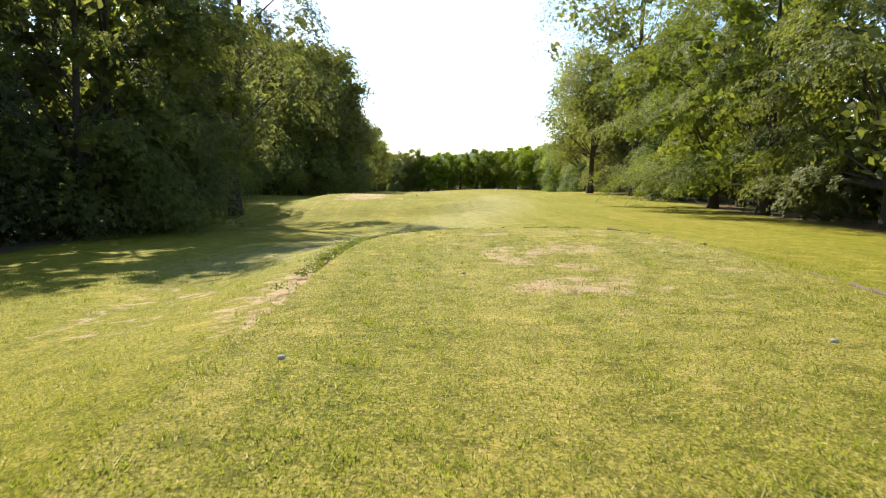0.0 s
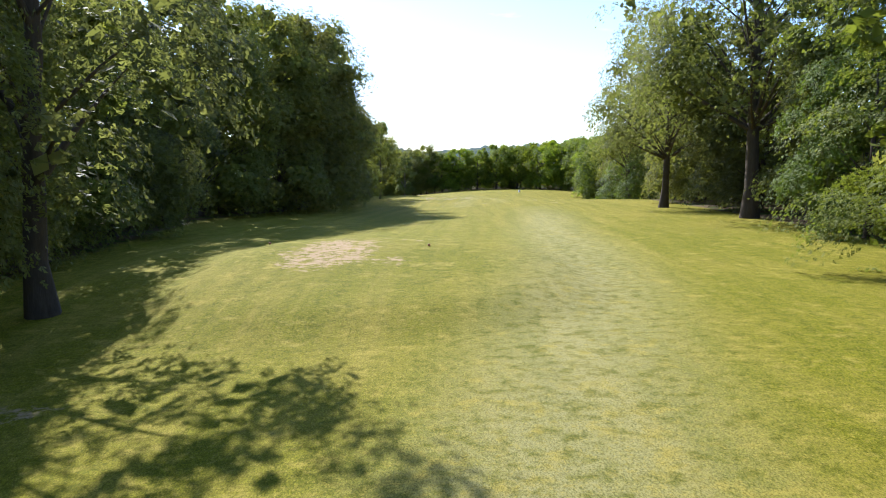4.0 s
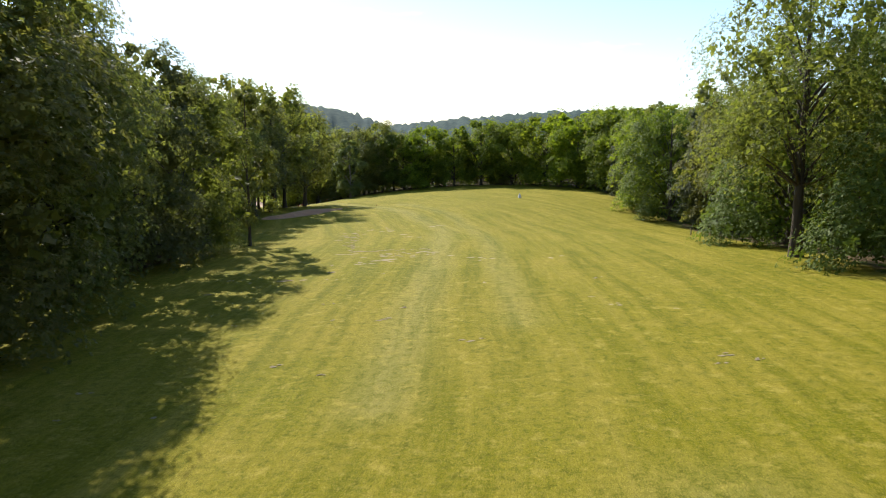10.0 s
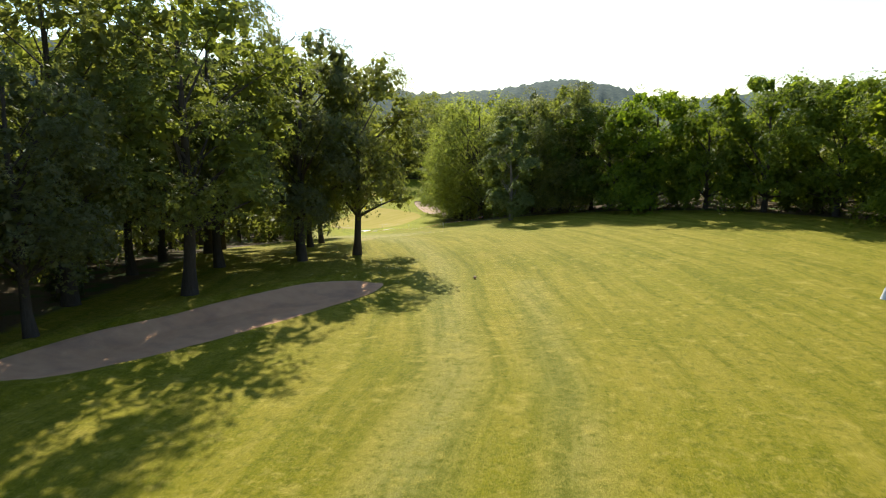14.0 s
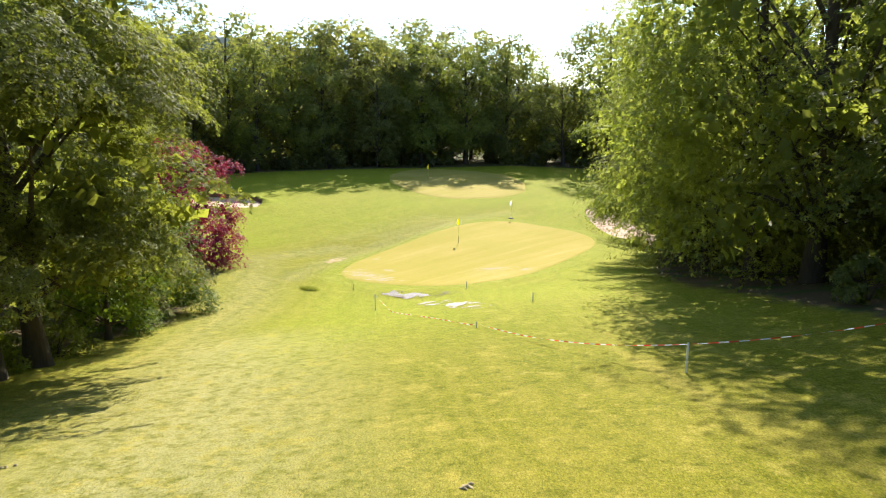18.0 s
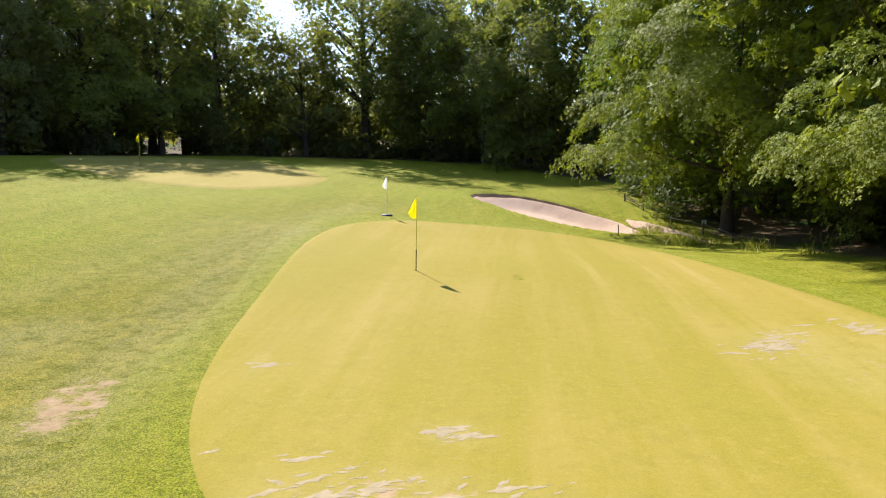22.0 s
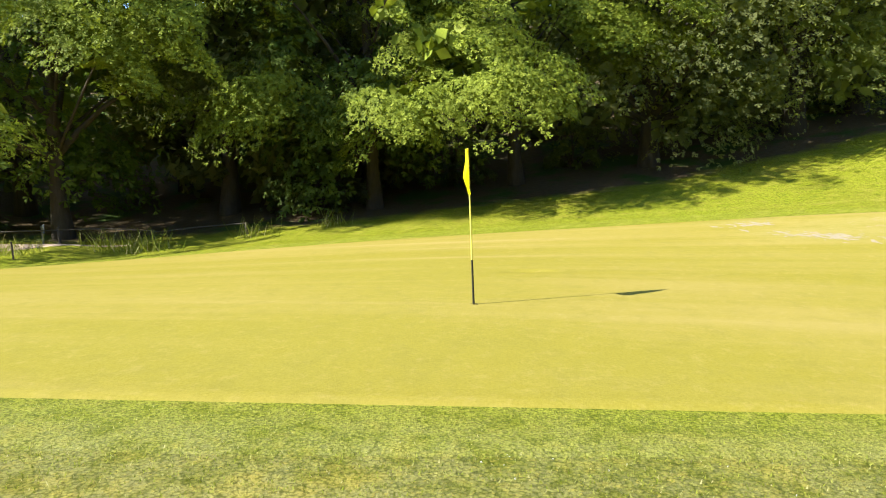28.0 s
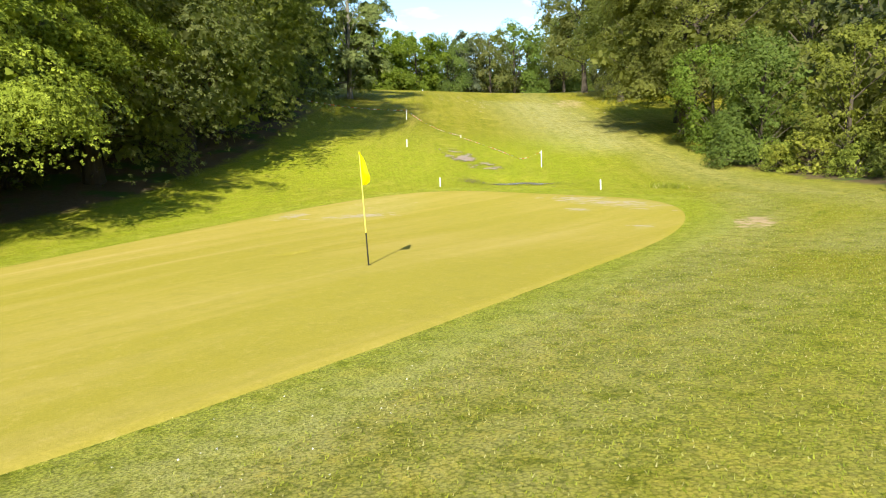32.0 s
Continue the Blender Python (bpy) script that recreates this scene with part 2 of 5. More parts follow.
def bark_material(name, a, b):
    m = Mat(name)
    w = m.coords()
    long = m.add("Mapping", Scale=(1.0, 1.0, 0.18))
    m.link(w, long.inputs["Vector"])
    ridges = m.noise(9.0, 6.0, long.outputs[0], 0.7)
    m.base(m.mix(ridges, a, b), 0.9, 0.15)
    m.bump(ridges, 0.8, 0.06)
    return m.m


BARK = bark_material("bark", (0.03, 0.024, 0.017), (0.12, 0.095, 0.07))
BARK_PALE = bark_material("pale_bark", (0.1, 0.085, 0.065), (0.34, 0.3, 0.24))


def plain(name, colour, rough=0.5, grain=0.15, scale=30.0, spec=0.4):
    m = Mat(name)
    dark = tuple(v * (1 - grain) for v in colour)
    m.base(m.mix(m.noise(scale, 4.0), dark, colour), rough, spec)
    return m.m


# ---- the lie of the land: heights in metres at stations 27 m apart across and 34 m along ----
HEIGHTS = np.array([
    [2.8, 2.6, 1.8, 0, -2.6, -5.9, -9.2, -11.5, -11.8, -11.1, -10.4, -9.5],
    [0.9, 1.2, 1.1, 0.3, -1.6, -4.3, -7.2, -9.9, -12, -9.8, -6.8, -9.6],
    [-0.5, -0.6, 0.2, 0.4, -0.9, -3.2, -5.1, -6.5, -12.5, -13.6, -11.4, -11.3],
    [-0.1, -2.5, -1.3, 0, -1.6, -2.7, -3.8, -2.6, -8.5, -13.7, -18.3, -11],
    [2.2, -0.7, -1, -0.7, -2.9, -1.5, -2.2, -5, -5.1, -4, -6.8, -7],
    [1.6, 2.2, 1.4, 0.7, 0.2, -0.2, -3.2, -0.2, -2.1, -2.2, -1.4, -1.7],
    [-2.1, -0.6, 0.1, 1, 1.5, -1, -5.6, -2.2, -3, -2.4, 0.6, 3.6],
])
# lesser swells and hollows: place and height
SWELLS = np.array([(1.7, 10, -0.09), (2, 18.5, 0.41), (2.5, 27, -0.31), (-10.6, 41.4, -0.42), (-9.2, 58.6, 0.53), (-63.7, 296, -0.34), (-49.5, 283.8, 0.11), (-57.3, 301, 0.4), (-60.8, 315.7, 0.01), (-44.4, 319, -0.57), (-47.4, 329.6, 0.49), (-38.9, 280.4, 0.57), (-31.1, 270.5, -0.24), (-47.7, 279.6, -0.41), (-8.2, 222.4, -0.39), (-79, 325.8, 0.13), (-83.7, 301, 0.09)])
GX, GY = -120 + 27.0 * np.arange(7), -20 + 34.0 * np.arange(12)
TEE = (1.75, 8.7, 3.72, 10.6)          # middle, half width, half length
TEE_SQUARE = 3.2
FORWARD_TEE = (-3.5, 54.0, 6.5, 8.5)
GREEN = (-54.25, 300.6, 7.05, 15.0, 8.9)
UPPER_GREEN = (-77.8, 330.5, 9.0, 13.0, 35.0)
BUNKERS = [(-17.3, 206.0, 3.6, 13.0, -12.0), (-52.5, 322.2, 2.2, 7.1, 38.0), (-85.0, 298.4, 4.6, 2.4, 20.0)]


def inside(x, y, shape, power=2.0):
    """How far into an oval (middle, half axes, turn): 1 in the middle, 0 on its rim, less outside."""
    cx, cy, a, b, turn = (*shape, 0.0)[:5]
    c, s = math.cos(radians(turn)), math.sin(radians(turn))
    u, v = (c * (x - cx) + s * (y - cy)) / a, (-s * (x - cx) + c * (y - cy)) / b
    return 1 - (np.abs(u) ** power + np.abs(v) ** power) ** (1 / power)


def step(v, lo, hi):
    t = np.clip((v - lo) / (hi - lo), 0, 1)
    return t * t * (3 - 2 * t)


def height(x, y):
    x, y = np.asarray(x, float), np.asarray(y, float)
    wx = np.exp(-(((x[..., None] - GX) / 19.0) ** 2) / 2)
    wy = np.exp(-(((y[..., None] - GY) / 22.8) ** 2) / 2)
    wx, wy = wx / (wx.sum(-1, keepdims=True) + 1e-300), wy / (wy.sum(-1, keepdims=True) + 1e-300)
    z = np.einsum("...i,ij,...j->...", wx, HEIGHTS, wy)
    for sx, sy, sh in SWELLS:
        z = z + sh * np.exp(-((x - sx) ** 2 + (y - sy) ** 2) / 84.5)
    z = z + 0.45 * step(inside(x, y, FORWARD_TEE, 3), -0.25, 0.12)
    z = z + 0.3 * step(inside(x, y, TEE, TEE_SQUARE), -0.7, 0.0)
    pool = step(inside(x, y, (-49.0, 283.5, 2.9, 2.0, 9)), 0.0, 0.4)
    z = z * (1 - pool) - 12.29 * pool
    for b, deep in zip(BUNKERS, (0.7, 0.62, 0.3)):
        d = inside(x, y, b, 2.4)
        z = z - deep * step(d, -0.05, 0.45) + 0.22 * np.exp(-((d + 0.22) / 0.16) ** 2)
    return z


def ground_z(x, y):
    return float(height(np.clip(x, -140, 70), np.clip(y, -60, 400)))


# edge of the open ground, once round
OPEN = [(-8, -40), (-12, 0), (-14, 25), (-17.5, 45), (-20.5, 68), (-23.5, 90), (-22.5, 112), (-22.5, 140), (-19, 156), (-20, 172), (-24, 190), (-27, 202),
        (-31, 215), (-39, 229), (-44, 243), (-48, 259), (-53.2, 271.6), (-63.2, 281.6), (-75.2, 287.6), (-93.2, 292.6), (-111.2, 310.6), (-99.2, 322.6), (-91.2, 336.6), (-84.2, 357), (-69.2, 365),
        (-57, 358), (-47, 337), (-44.7, 318.6), (-42.5, 306.5), (-39.2, 297), (-33.8, 286.5), (-23, 274), (-15, 269), (-6, 265), (8, 260), (22, 252), (33, 236),
        (33, 205), (32, 178), (32, 150), (26, 125), (24, 100), (23, 80), (21, 62), (18, 45), (17, 25), (16, 0), (14, -40)]


def open_distance(x, y):
    """Metres from the edge of the open ground: above 0 inside the woods."""
    x, y = np.asarray(x, float), np.asarray(y, float)
    far, odd = np.full(x.shape, 1e9), np.zeros(x.shape, bool)
    for (ax, ay), (bx, by) in zip(OPEN, OPEN[1:] + OPEN[:1]):
        dx, dy = bx - ax, by - ay
        t = np.clip(((x - ax) * dx + (y - ay) * dy) / (dx * dx + dy * dy), 0, 1)
        far = np.minimum(far, np.hypot(x - ax - t * dx, y - ay - t * dy))
        cross = (ay > y) != (by > y)
        odd ^= cross & (x < ax + (y - ay) * dx / (dy if dy else 1e-9))
    return np.where(odd, -far, far)


def mesh_from(name, verts, faces, material, smooth=False):
    me = bpy.data.meshes.new(name)
    verts, faces = np.asarray(verts, np.float32), np.asarray(faces, np.int32)
    me.vertices.add(len(verts))
    me.vertices.foreach_set("co", verts.ravel())
    k = faces.shape[1]
    me.loops.add(faces.size)
    me.loops.foreach_set("vertex_index", faces.ravel())
    me.polygons.add(len(faces))
    me.polygons.foreach_set("loop_start", np.arange(0, faces.size, k, dtype=np.int32))
    me.polygons.foreach_set("loop_total", np.full(len(faces), k, np.int32))
    if smooth:
        me.polygons.foreach_set("use_smooth", np.ones(len(faces), bool))
    me.materials.append(material)
    me.update(calc_edges=True)
    me.validate()
    return me


def part(name, me, parent, label=""):
    ob = new(name, me)
    ob.parent = parent
    return tagged(ob, label)


def bm_mesh(name, bm, material, smooth=True):
    me = bpy.data.meshes.new(name)
    bm.to_mesh(me)
    bm.free()
    me.materials.append(material)
    if smooth:
        me.polygons.foreach_set("use_smooth", np.ones(len(me.polygons), bool))
    return me


def put_values(me, **values):
    for name, v in values.items():
        a = me.attributes.new(name, "FLOAT", "POINT")
        a.data.foreach_set("value", np.ascontiguousarray(v, np.float32))


def grid_faces(nx, ny):
    i = np.arange(nx * ny).reshape(nx, ny)
    return np.stack([i[:-1, :-1], i[1:, :-1], i[1:, 1:], i[:-1, 1:]], -1).reshape(-1, 4)


def bare_patches(x, y):
    """Where the turf is worn to bare earth: the forward tee, its scrapes, mole-like scars on the fairway."""
    w = 0.58 * step(inside(x, y, (-6.0, 56.0, 2.2, 5.0, -6)), -0.45, 0.4)
    w = np.maximum(w, 0.5 * step(inside(x, y, (-3.2, 53.5, 1.1, 1.6, 20)), -0.4, 0.4))
    w = np.maximum(w, 0.36 * step(inside(x, y, (-4.0, 61.0, 4.5, 1.5)), -0.4, 0.4))
    w = np.maximum(w, 0.3 * step(inside(x, y, (3.2, 12.5, 1.2, 3.0)), -0.4, 0.6))
    w = np.maximum(w, 0.3 * step(inside(x, y, (-13.0, 62.0, 5.0, 3.0)), -0.4, 0.5))
    w = np.maximum(w, 0.72 * step(inside(x, y, (-2.35, 10.5, 0.5, 5.5)), -0.5, 0.4))
    w = np.maximum(w, 0.42 * step(inside(x, y, (-4.2, 11.0, 1.6, 4.5)), -0.4, 0.5))
    w = np.maximum(w, 0.55 * step(inside(x, y, (-10.0, 39.5, 1.6, 1.0)), -0.3, 0.4))
    w = np.maximum(w, 0.75 * near_line(x, y, [(-20, 290), (-26.5, 291.4), (-31, 292.8), (-36.5, 295.6)], 2.6))
    w = np.maximum(w, 0.5 * step(inside(x, y, (-31.0, 249.0, 2.0, 5.0, 30)), -0.4, 0.4))
    w = np.maximum(w, 0.62 * step(inside(x, y, (-61.0, 290.4, 0.6, 1.5, 10)), -0.4, 0.4))
    w = np.maximum(w, 0.26 * step(inside(x, y, (-26.0, 256.0, 7.0, 5.0)), -0.4, 0.5))
    w = np.maximum(w, 0.24 * step(inside(x, y, (-41.5, 270.5, 9.0, 4.0, 50)), -0.4, 0.5))
    return w


def near_line(x, y, line, width):
    far = np.full(np.shape(x), 1e9)
    for (ax, ay), (bx, by) in zip(line, line[1:]):
        dx, dy = bx - ax, by - ay
        t = np.clip(((x - ax) * dx + (y - ay) * dy) / (dx * dx + dy * dy), 0, 1)
        far = np.minimum(far, np.hypot(x - ax - t * dx, y - ay - t * dy))
    return 1 - step(far, 0.0, width)


def dry_tracks(x, y):
    """Trodden, dried-out strips: the walk up the fairway, wheel tracks, the way down to the green, the ring round it."""
    d = (0.75 - 0.5 * step(y, 85, 112)) * near_line(x, y, [(-3.6, 16), (-3.3, 18.5), (-2, 26), (-0.1, 32), (1.3, 39), (3.9, 51), (5.0, 62), (5.6, 75), (7.5, 92), (8.5, 112)], 4.2)
    d = np.maximum(d, 0.36 * near_line(x, y, [(0, 120), (2, 150), (3, 175), (-2, 200), (-12, 225), (-22, 242)], 2.2))
    d = np.maximum(d, 0.3 * near_line(x, y, [(6, 130), (7, 165), (4, 195), (-4, 220)], 1.6))
    d = np.maximum(d, 0.45 * near_line(x, y, [(-22, 242), (-35, 257), (-47, 267.5), (-56.3, 278.6), (-65.3, 286.6)], 3.4))
    d = np.maximum(d, 0.75 * near_line(x, y, [(-29, 253), (-37, 261), (-45, 269)], 6.5))
    d = np.maximum(d, 0.5 * near_line(x, y, [(-65.3, 286.6), (-64.0, 294)], 2.4))
    d = np.maximum(d, 0.42 * near_line(x, y, [(-64.4, 300), (-64.6, 308), (-62.4, 318)], 1.8))
    d = np.maximum(d, 0.5 * near_line(x, y, [(-58.5, 283.5), (-60.6, 288.5), (-61.9, 295), (-62.9, 302), (-63.2, 309)], 1.9))
    d = np.maximum(d, 0.25 * near_line(x, y, [(-66.5, 297), (-66.8, 304), (-66.2, 310)], 2.2))
    return d


def lane_of(x, y):
    """How far a place lies across the line of play, which bends left to the green."""
    line = np.interp(y, [-400, 60, 130, 170, 200, 225, 245, 265, 285, 800], [0, 1, 5, 7, 2, -8, -20, -38, -54, -54])
    return x - line


def lushness(x, y):
    """The damp, greener grass round the greens, but for the trodden way down to them."""
    wet = step(y - 0.75 * x, 290, 312) * step(open_distance(x, y), 4, -2)
    return 0.62 * wet * (1 - 0.95 * near_line(x, y, [(-22, 242), (-35, 257), (-47, 267.5), (-56.3, 278.6), (-65.3, 287), (-64.4, 294)], 5.5)) * (1 - 0.55 * near_line(x, y, [(-64.4, 296), (-66, 310), (-63, 320)], 5.0)) * (1 - 0.85 * near_line(x, y, [(-58.5, 283.5), (-60.9, 288.5), (-62.3, 295), (-63.3, 302), (-63.6, 309)], 3.0))


def build_ground():
    far = 60 * 1.32 ** np.arange(1, 17)
    xs = np.concatenate([-115 - far[::-1], np.arange(-115, -70, 1.0), np.arange(-70, -38, 0.5), np.arange(-38, 62, 1.0), 61 + far])
    ys = np.concatenate([-20 - far[::-1], np.arange(-20, 278, 1.0), np.arange(278, 336, 0.5), np.arange(336, 392, 1.0), 391 + far])
    gx, gy = np.meshgrid(xs, ys, indexing="ij")
    z = height(np.clip(gx, -140, 70), np.clip(gy, -60, 400))
    for shape, power in [(GREEN, 2.5), (UPPER_GREEN, 2.2), (TEE, TEE_SQUARE)] + [(b, 2.4) for b in BUNKERS]:
        z = z - 0.3 * step(inside(gx, gy, shape, power), 0.04, 0.16)
    # unseen bank added behind the woods to block bright sky between the trunks
    z = z + 7.0 * step(open_distance(gx, gy), 20, 50)
    verts = np.stack([gx, gy, z], -1).reshape(-1, 3)
    me = mesh_from("ground", verts, grid_faces(len(xs), len(ys)), FAIRWAY, True)
    x, y = verts[:, 0], verts[:, 1]
    put_values(me, wear=bare_patches(x, y), woods=step(open_distance(x, y), -2.5, 2.5), meadow=step(open_distance(x, y), 36, 56), dry=dry_tracks(x, y), across=lane_of(x, y), along=y, warm=0.15 + 0.55 * step(y, 70, 140) * (1 - 0.95 * step(y - 0.5 * x, 245, 280)), lush=lushness(x, y))
    return tagged(new("ground", me), "mown yellow-green fairway grass with worn patches between woods", "grass ground", kind="structure")


build_ground()


def lawn_patch(name, shape, power, material, lift, label, category, rings=26, spokes=96, wobble=0.03, bare=(), warm=0.0):
    """An oval sheet laid on the land."""
    cx, cy, a, b, turn = (*shape, 0.0)[:5]
    c, s = math.cos(radians(turn)), math.sin(radians(turn))
    ang = np.linspace(0, 2 * np.pi, spokes, endpoint=False)
    rad = (np.abs(np.cos(ang)) ** power + np.abs(np.sin(ang)) ** power) ** (-1 / power)
    rad = rad * (1 + wobble * (np.sin(3 * ang + 1) + 0.6 * np.sin(5 * ang + cx) + 0.35 * np.sin(11 * ang)))
    r = np.linspace(0, 1, rings)[1:, None]
    u, v = (a * rad * np.cos(ang))[None] * r, (b * rad * np.sin(ang))[None] * r
    x, y = np.concatenate([[cx], (cx + c * u - s * v).ravel()]), np.concatenate([[cy], (cy + s * u + c * v).ravel()])
    fade = np.concatenate([[1.0], np.repeat(np.linspace(0, 1, rings)[1:], spokes)])
    z = height(x, y) + lift * np.where(fade > 0.985, -1.0, 1.0)
    i = 1 + np.arange((rings - 1) * spokes).reshape(rings - 1, spokes)
    quads = np.stack([i[:-1], i[1:], np.roll(i[1:], -1, 1), np.roll(i[:-1], -1, 1)], -1).reshape(-1, 4)
    middle = np.stack([np.zeros(spokes // 2, int), i[0][0::2], i[0][1::2], np.roll(i[0], -2)[0::2]], -1)
    me = mesh_from(name, np.stack([x, y, z], -1), np.concatenate([middle, quads]), material, True)
    w = np.zeros(len(x))
    for spot in bare:
        w = np.maximum(w, spot[5] * step(inside(x, y, spot[:5]), -0.3, 0.5))
    put_values(me, wear=w, woods=np.zeros(len(x)), dry=dry_tracks(x, y) if name == "collar" else 0.5 * w, lush=0.6 * lushness(x, y) if name == "collar" else np.zeros(len(x)), across=x, along=y, warm=np.full(len(x), warm))
    return tagged(new(name, me), label, category, kind="structure")


lawn_patch("collar", (GREEN[0], GREEN[1], GREEN[2] + 1.15, GREEN[3] + 1.25, GREEN[4]), 3.2, COLLAR_TURF, 0.02, "darker short-cut grass collar round the putting green", "grass collar", 44)
lawn_patch("putting_green", GREEN, 3.2, GREEN_TURF, 0.045, "smooth yellowish closely mown putting green with dry scars", "putting green", 44, wobble=0.003,
           warm=0.35,
           bare=[(-55.3, 287.4, 2.3, 1.1, -15, 0.42), (-49.5, 294.4, 1.3, 0.6, 55, 0.42), (-47.2, 295.3, 0.5, 1.0, 10, 0.42), (-48.6, 292.6, 1.7, 3.2, 20, 0.33), (-58.7, 292.5, 0.4, 0.3, 0, 0.5), (-55.2, 289.6, 0.5, 0.4, 0, 0.5)])
lawn_patch("upper_green", UPPER_GREEN, 2.2, GREEN_TURF, 0.045, "second putting green on the rise before the wood", "putting green", 30)
for b in BUNKERS:
    warmer = b is BUNKERS[0]
    lawn_patch("bunker", (b[0], b[1], b[2] * 0.98, b[3] * 0.98, b[4]), 2.4, RED_SAND if warmer else SAND, 0.03, "long shallow bunker of reddish sand under trees" if warmer else "shallow bunker of pinkish pale sand", "bunker", 24)
TEE_LIFT = 0.12


def bunker_lip(bunker, high, facing):
    """The cut turf edge along the far side of a bunker: a dark earth face under a grassy rim."""
    cx, cy, a, b, turn = bunker
    c, s = math.cos(radians(turn)), math.sin(radians(turn))
    ang = np.linspace(0, 2 * np.pi, 120)
    rad = (np.abs(np.cos(ang)) ** 2.4 + np.abs(np.sin(ang)) ** 2.4) ** (-1 / 2.4)
    u, v = a * rad * np.cos(ang), b * rad * np.sin(ang)
    ox, oy = c * u - s * v, s * u + c * v
    turned = (ox * facing[0] + oy * facing[1]) / np.hypot(ox, oy)
    rise = high * step(turned, -0.1, 0.5) * (1 + 0.25 * np.sin(ang * 23) + 0.15 * np.sin(ang * 51))
    rows = []
    for k, up, base in ((0.93, 0.0, 0.0), (0.99, 0.9, 0.02), (1.01, 1.0, 0.02), (1.1, 0.75, 0.02), (1.32, 0.0, -0.03)):
        x, y = cx + ox * k, cy + oy * k
        rows.append(np.stack([x, y, height(x, y) + base + up * rise - 0.08 * (rise < 0.01)], -1))
    soil = plain("lip_soil", (0.19, 0.12, 0.075), 0.95, 0.6, 12.0, 0.1)
    for name, lot, material in (("bunker_lip", rows[:2], soil), ("bunker_rim", rows[1:], COLLAR_TURF)):
        v3 = np.array(lot)
        me = mesh_from(name, v3.reshape(-1, 3), grid_faces(*v3.shape[:2]), material, True)
        if name == "bunker_rim":
            n = len(me.vertices)
            put_values(me, lush=np.full(n, 0.5), across=v3[..., 0].ravel(), along=v3[..., 1].ravel())
        tagged(new(name, me), "dark cut earth edge of a sand bunker" if name == "bunker_lip" else "grassy rim raised round the far side of a bunker", "bunker edge", kind="structure")


bunker_lip(BUNKERS[1], 0.08, (-0.35, 0.94))
bunker_lip(BUNKERS[2], 0.34, (-0.3, 0.95))


# ---- trees ----
def tube(path, radii, sides=8):
    """Rings of points along a path, and the faces between them."""
    path, radii = np.asarray(path, float), np.asarray(radii, float)
    ang = np.linspace(0, 2 * np.pi, sides, endpoint=False)
    along = np.gradient(path, axis=0)
    along /= np.linalg.norm(along, axis=1)[:, None] + 1e-9
    side = np.cross(along, (0.31, 0.95, 0.05))
    side /= np.linalg.norm(side, axis=1)[:, None] + 1e-9
    up = np.cross(along, side)
    ring = path[:, None] + radii[:, None, None] * (np.cos(ang)[None, :, None] * side[:, None] + np.sin(ang)[None, :, None] * up[:, None])
    i = np.arange(len(path) * sides).reshape(len(path), sides)
    faces = np.stack([i[:-1], np.roll(i[:-1], -1, 1), np.roll(i[1:], -1, 1), i[1:]], -1).reshape(-1, 4)
    return ring.reshape(-1, 3), faces


def joined(pieces):
    verts, faces, n = [], [], 0
    for v, f in pieces:
        verts.append(v)
        faces.append(f + n)
        n += len(v)
    return np.concatenate(verts), np.concatenate(faces)


def leaves(rng, centres, radii, count, size, droop=0.25, flat=1.0, tier=0.55):
    """Leaf sprays, small folded rhombs, on the outer skin of round boughs."""
    k = rng.choice(len(centres), count, p=radii**2 / (radii**2).sum())
    d = rng.normal(size=(count, 3))
    d[:, 2] = np.abs(d[:, 2]) * 0.9 - 0.35
    d /= np.linalg.norm(d, axis=1)[:, None]
    at = centres[k] + d * (radii[k] * rng.uniform(0.55, 1.08, count) ** 0.7)[:, None] * (1, 1, flat)
    normal = d * (1.45 - tier) + (0, 0, tier) + rng.normal(size=(count, 3)) * 0.55
    normal /= np.linalg.norm(normal, axis=1)[:, None]
    length = np.cross(normal, rng.normal(size=(count, 3)))
    length[:, 2] -= droop
    length /= np.linalg.norm(length, axis=1)[:, None]
    width = np.cross(normal, length)
    s = size * rng.uniform(0.6, 1.35, count)[:, None]
    verts = np.stack([at - length * s * 0.5, at + width * s * 0.33 + normal * s * 0.08, at + length * s * 0.55, at - width * s * 0.33 + normal * s * 0.08], 1).reshape(-1, 3)
    return verts, np.arange(count * 4).reshape(-1, 4)


def rhombs(rng, at, size):
    """Broad folded leaf masses added inside a crown to block light and darken its heart, two triangles each."""
    n = len(at)
    normal = rng.normal(size=(n, 3)) + (0, 0, 0.5)
    normal /= np.linalg.norm(normal, axis=1)[:, None]
    length = np.cross(normal, rng.normal(size=(n, 3)))
    length /= np.linalg.norm(length, axis=1)[:, None] + 1e-9
    width = np.cross(normal, length)
    s = (size * rng.uniform(0.7, 1.3, n))[:, None]
    verts = np.stack([at - length * s * 0.5, at + width * s * 0.36 + normal * s * 0.1, at + length * s * 0.55, at - width * s * 0.36 + normal * s * 0.1], 1).reshape(-1, 3)
    k = np.arange(n)[:, None, None] * 4
    return verts, (k + np.array([[0, 1, 2], [0, 2, 3]])[None]).reshape(-1, 3)


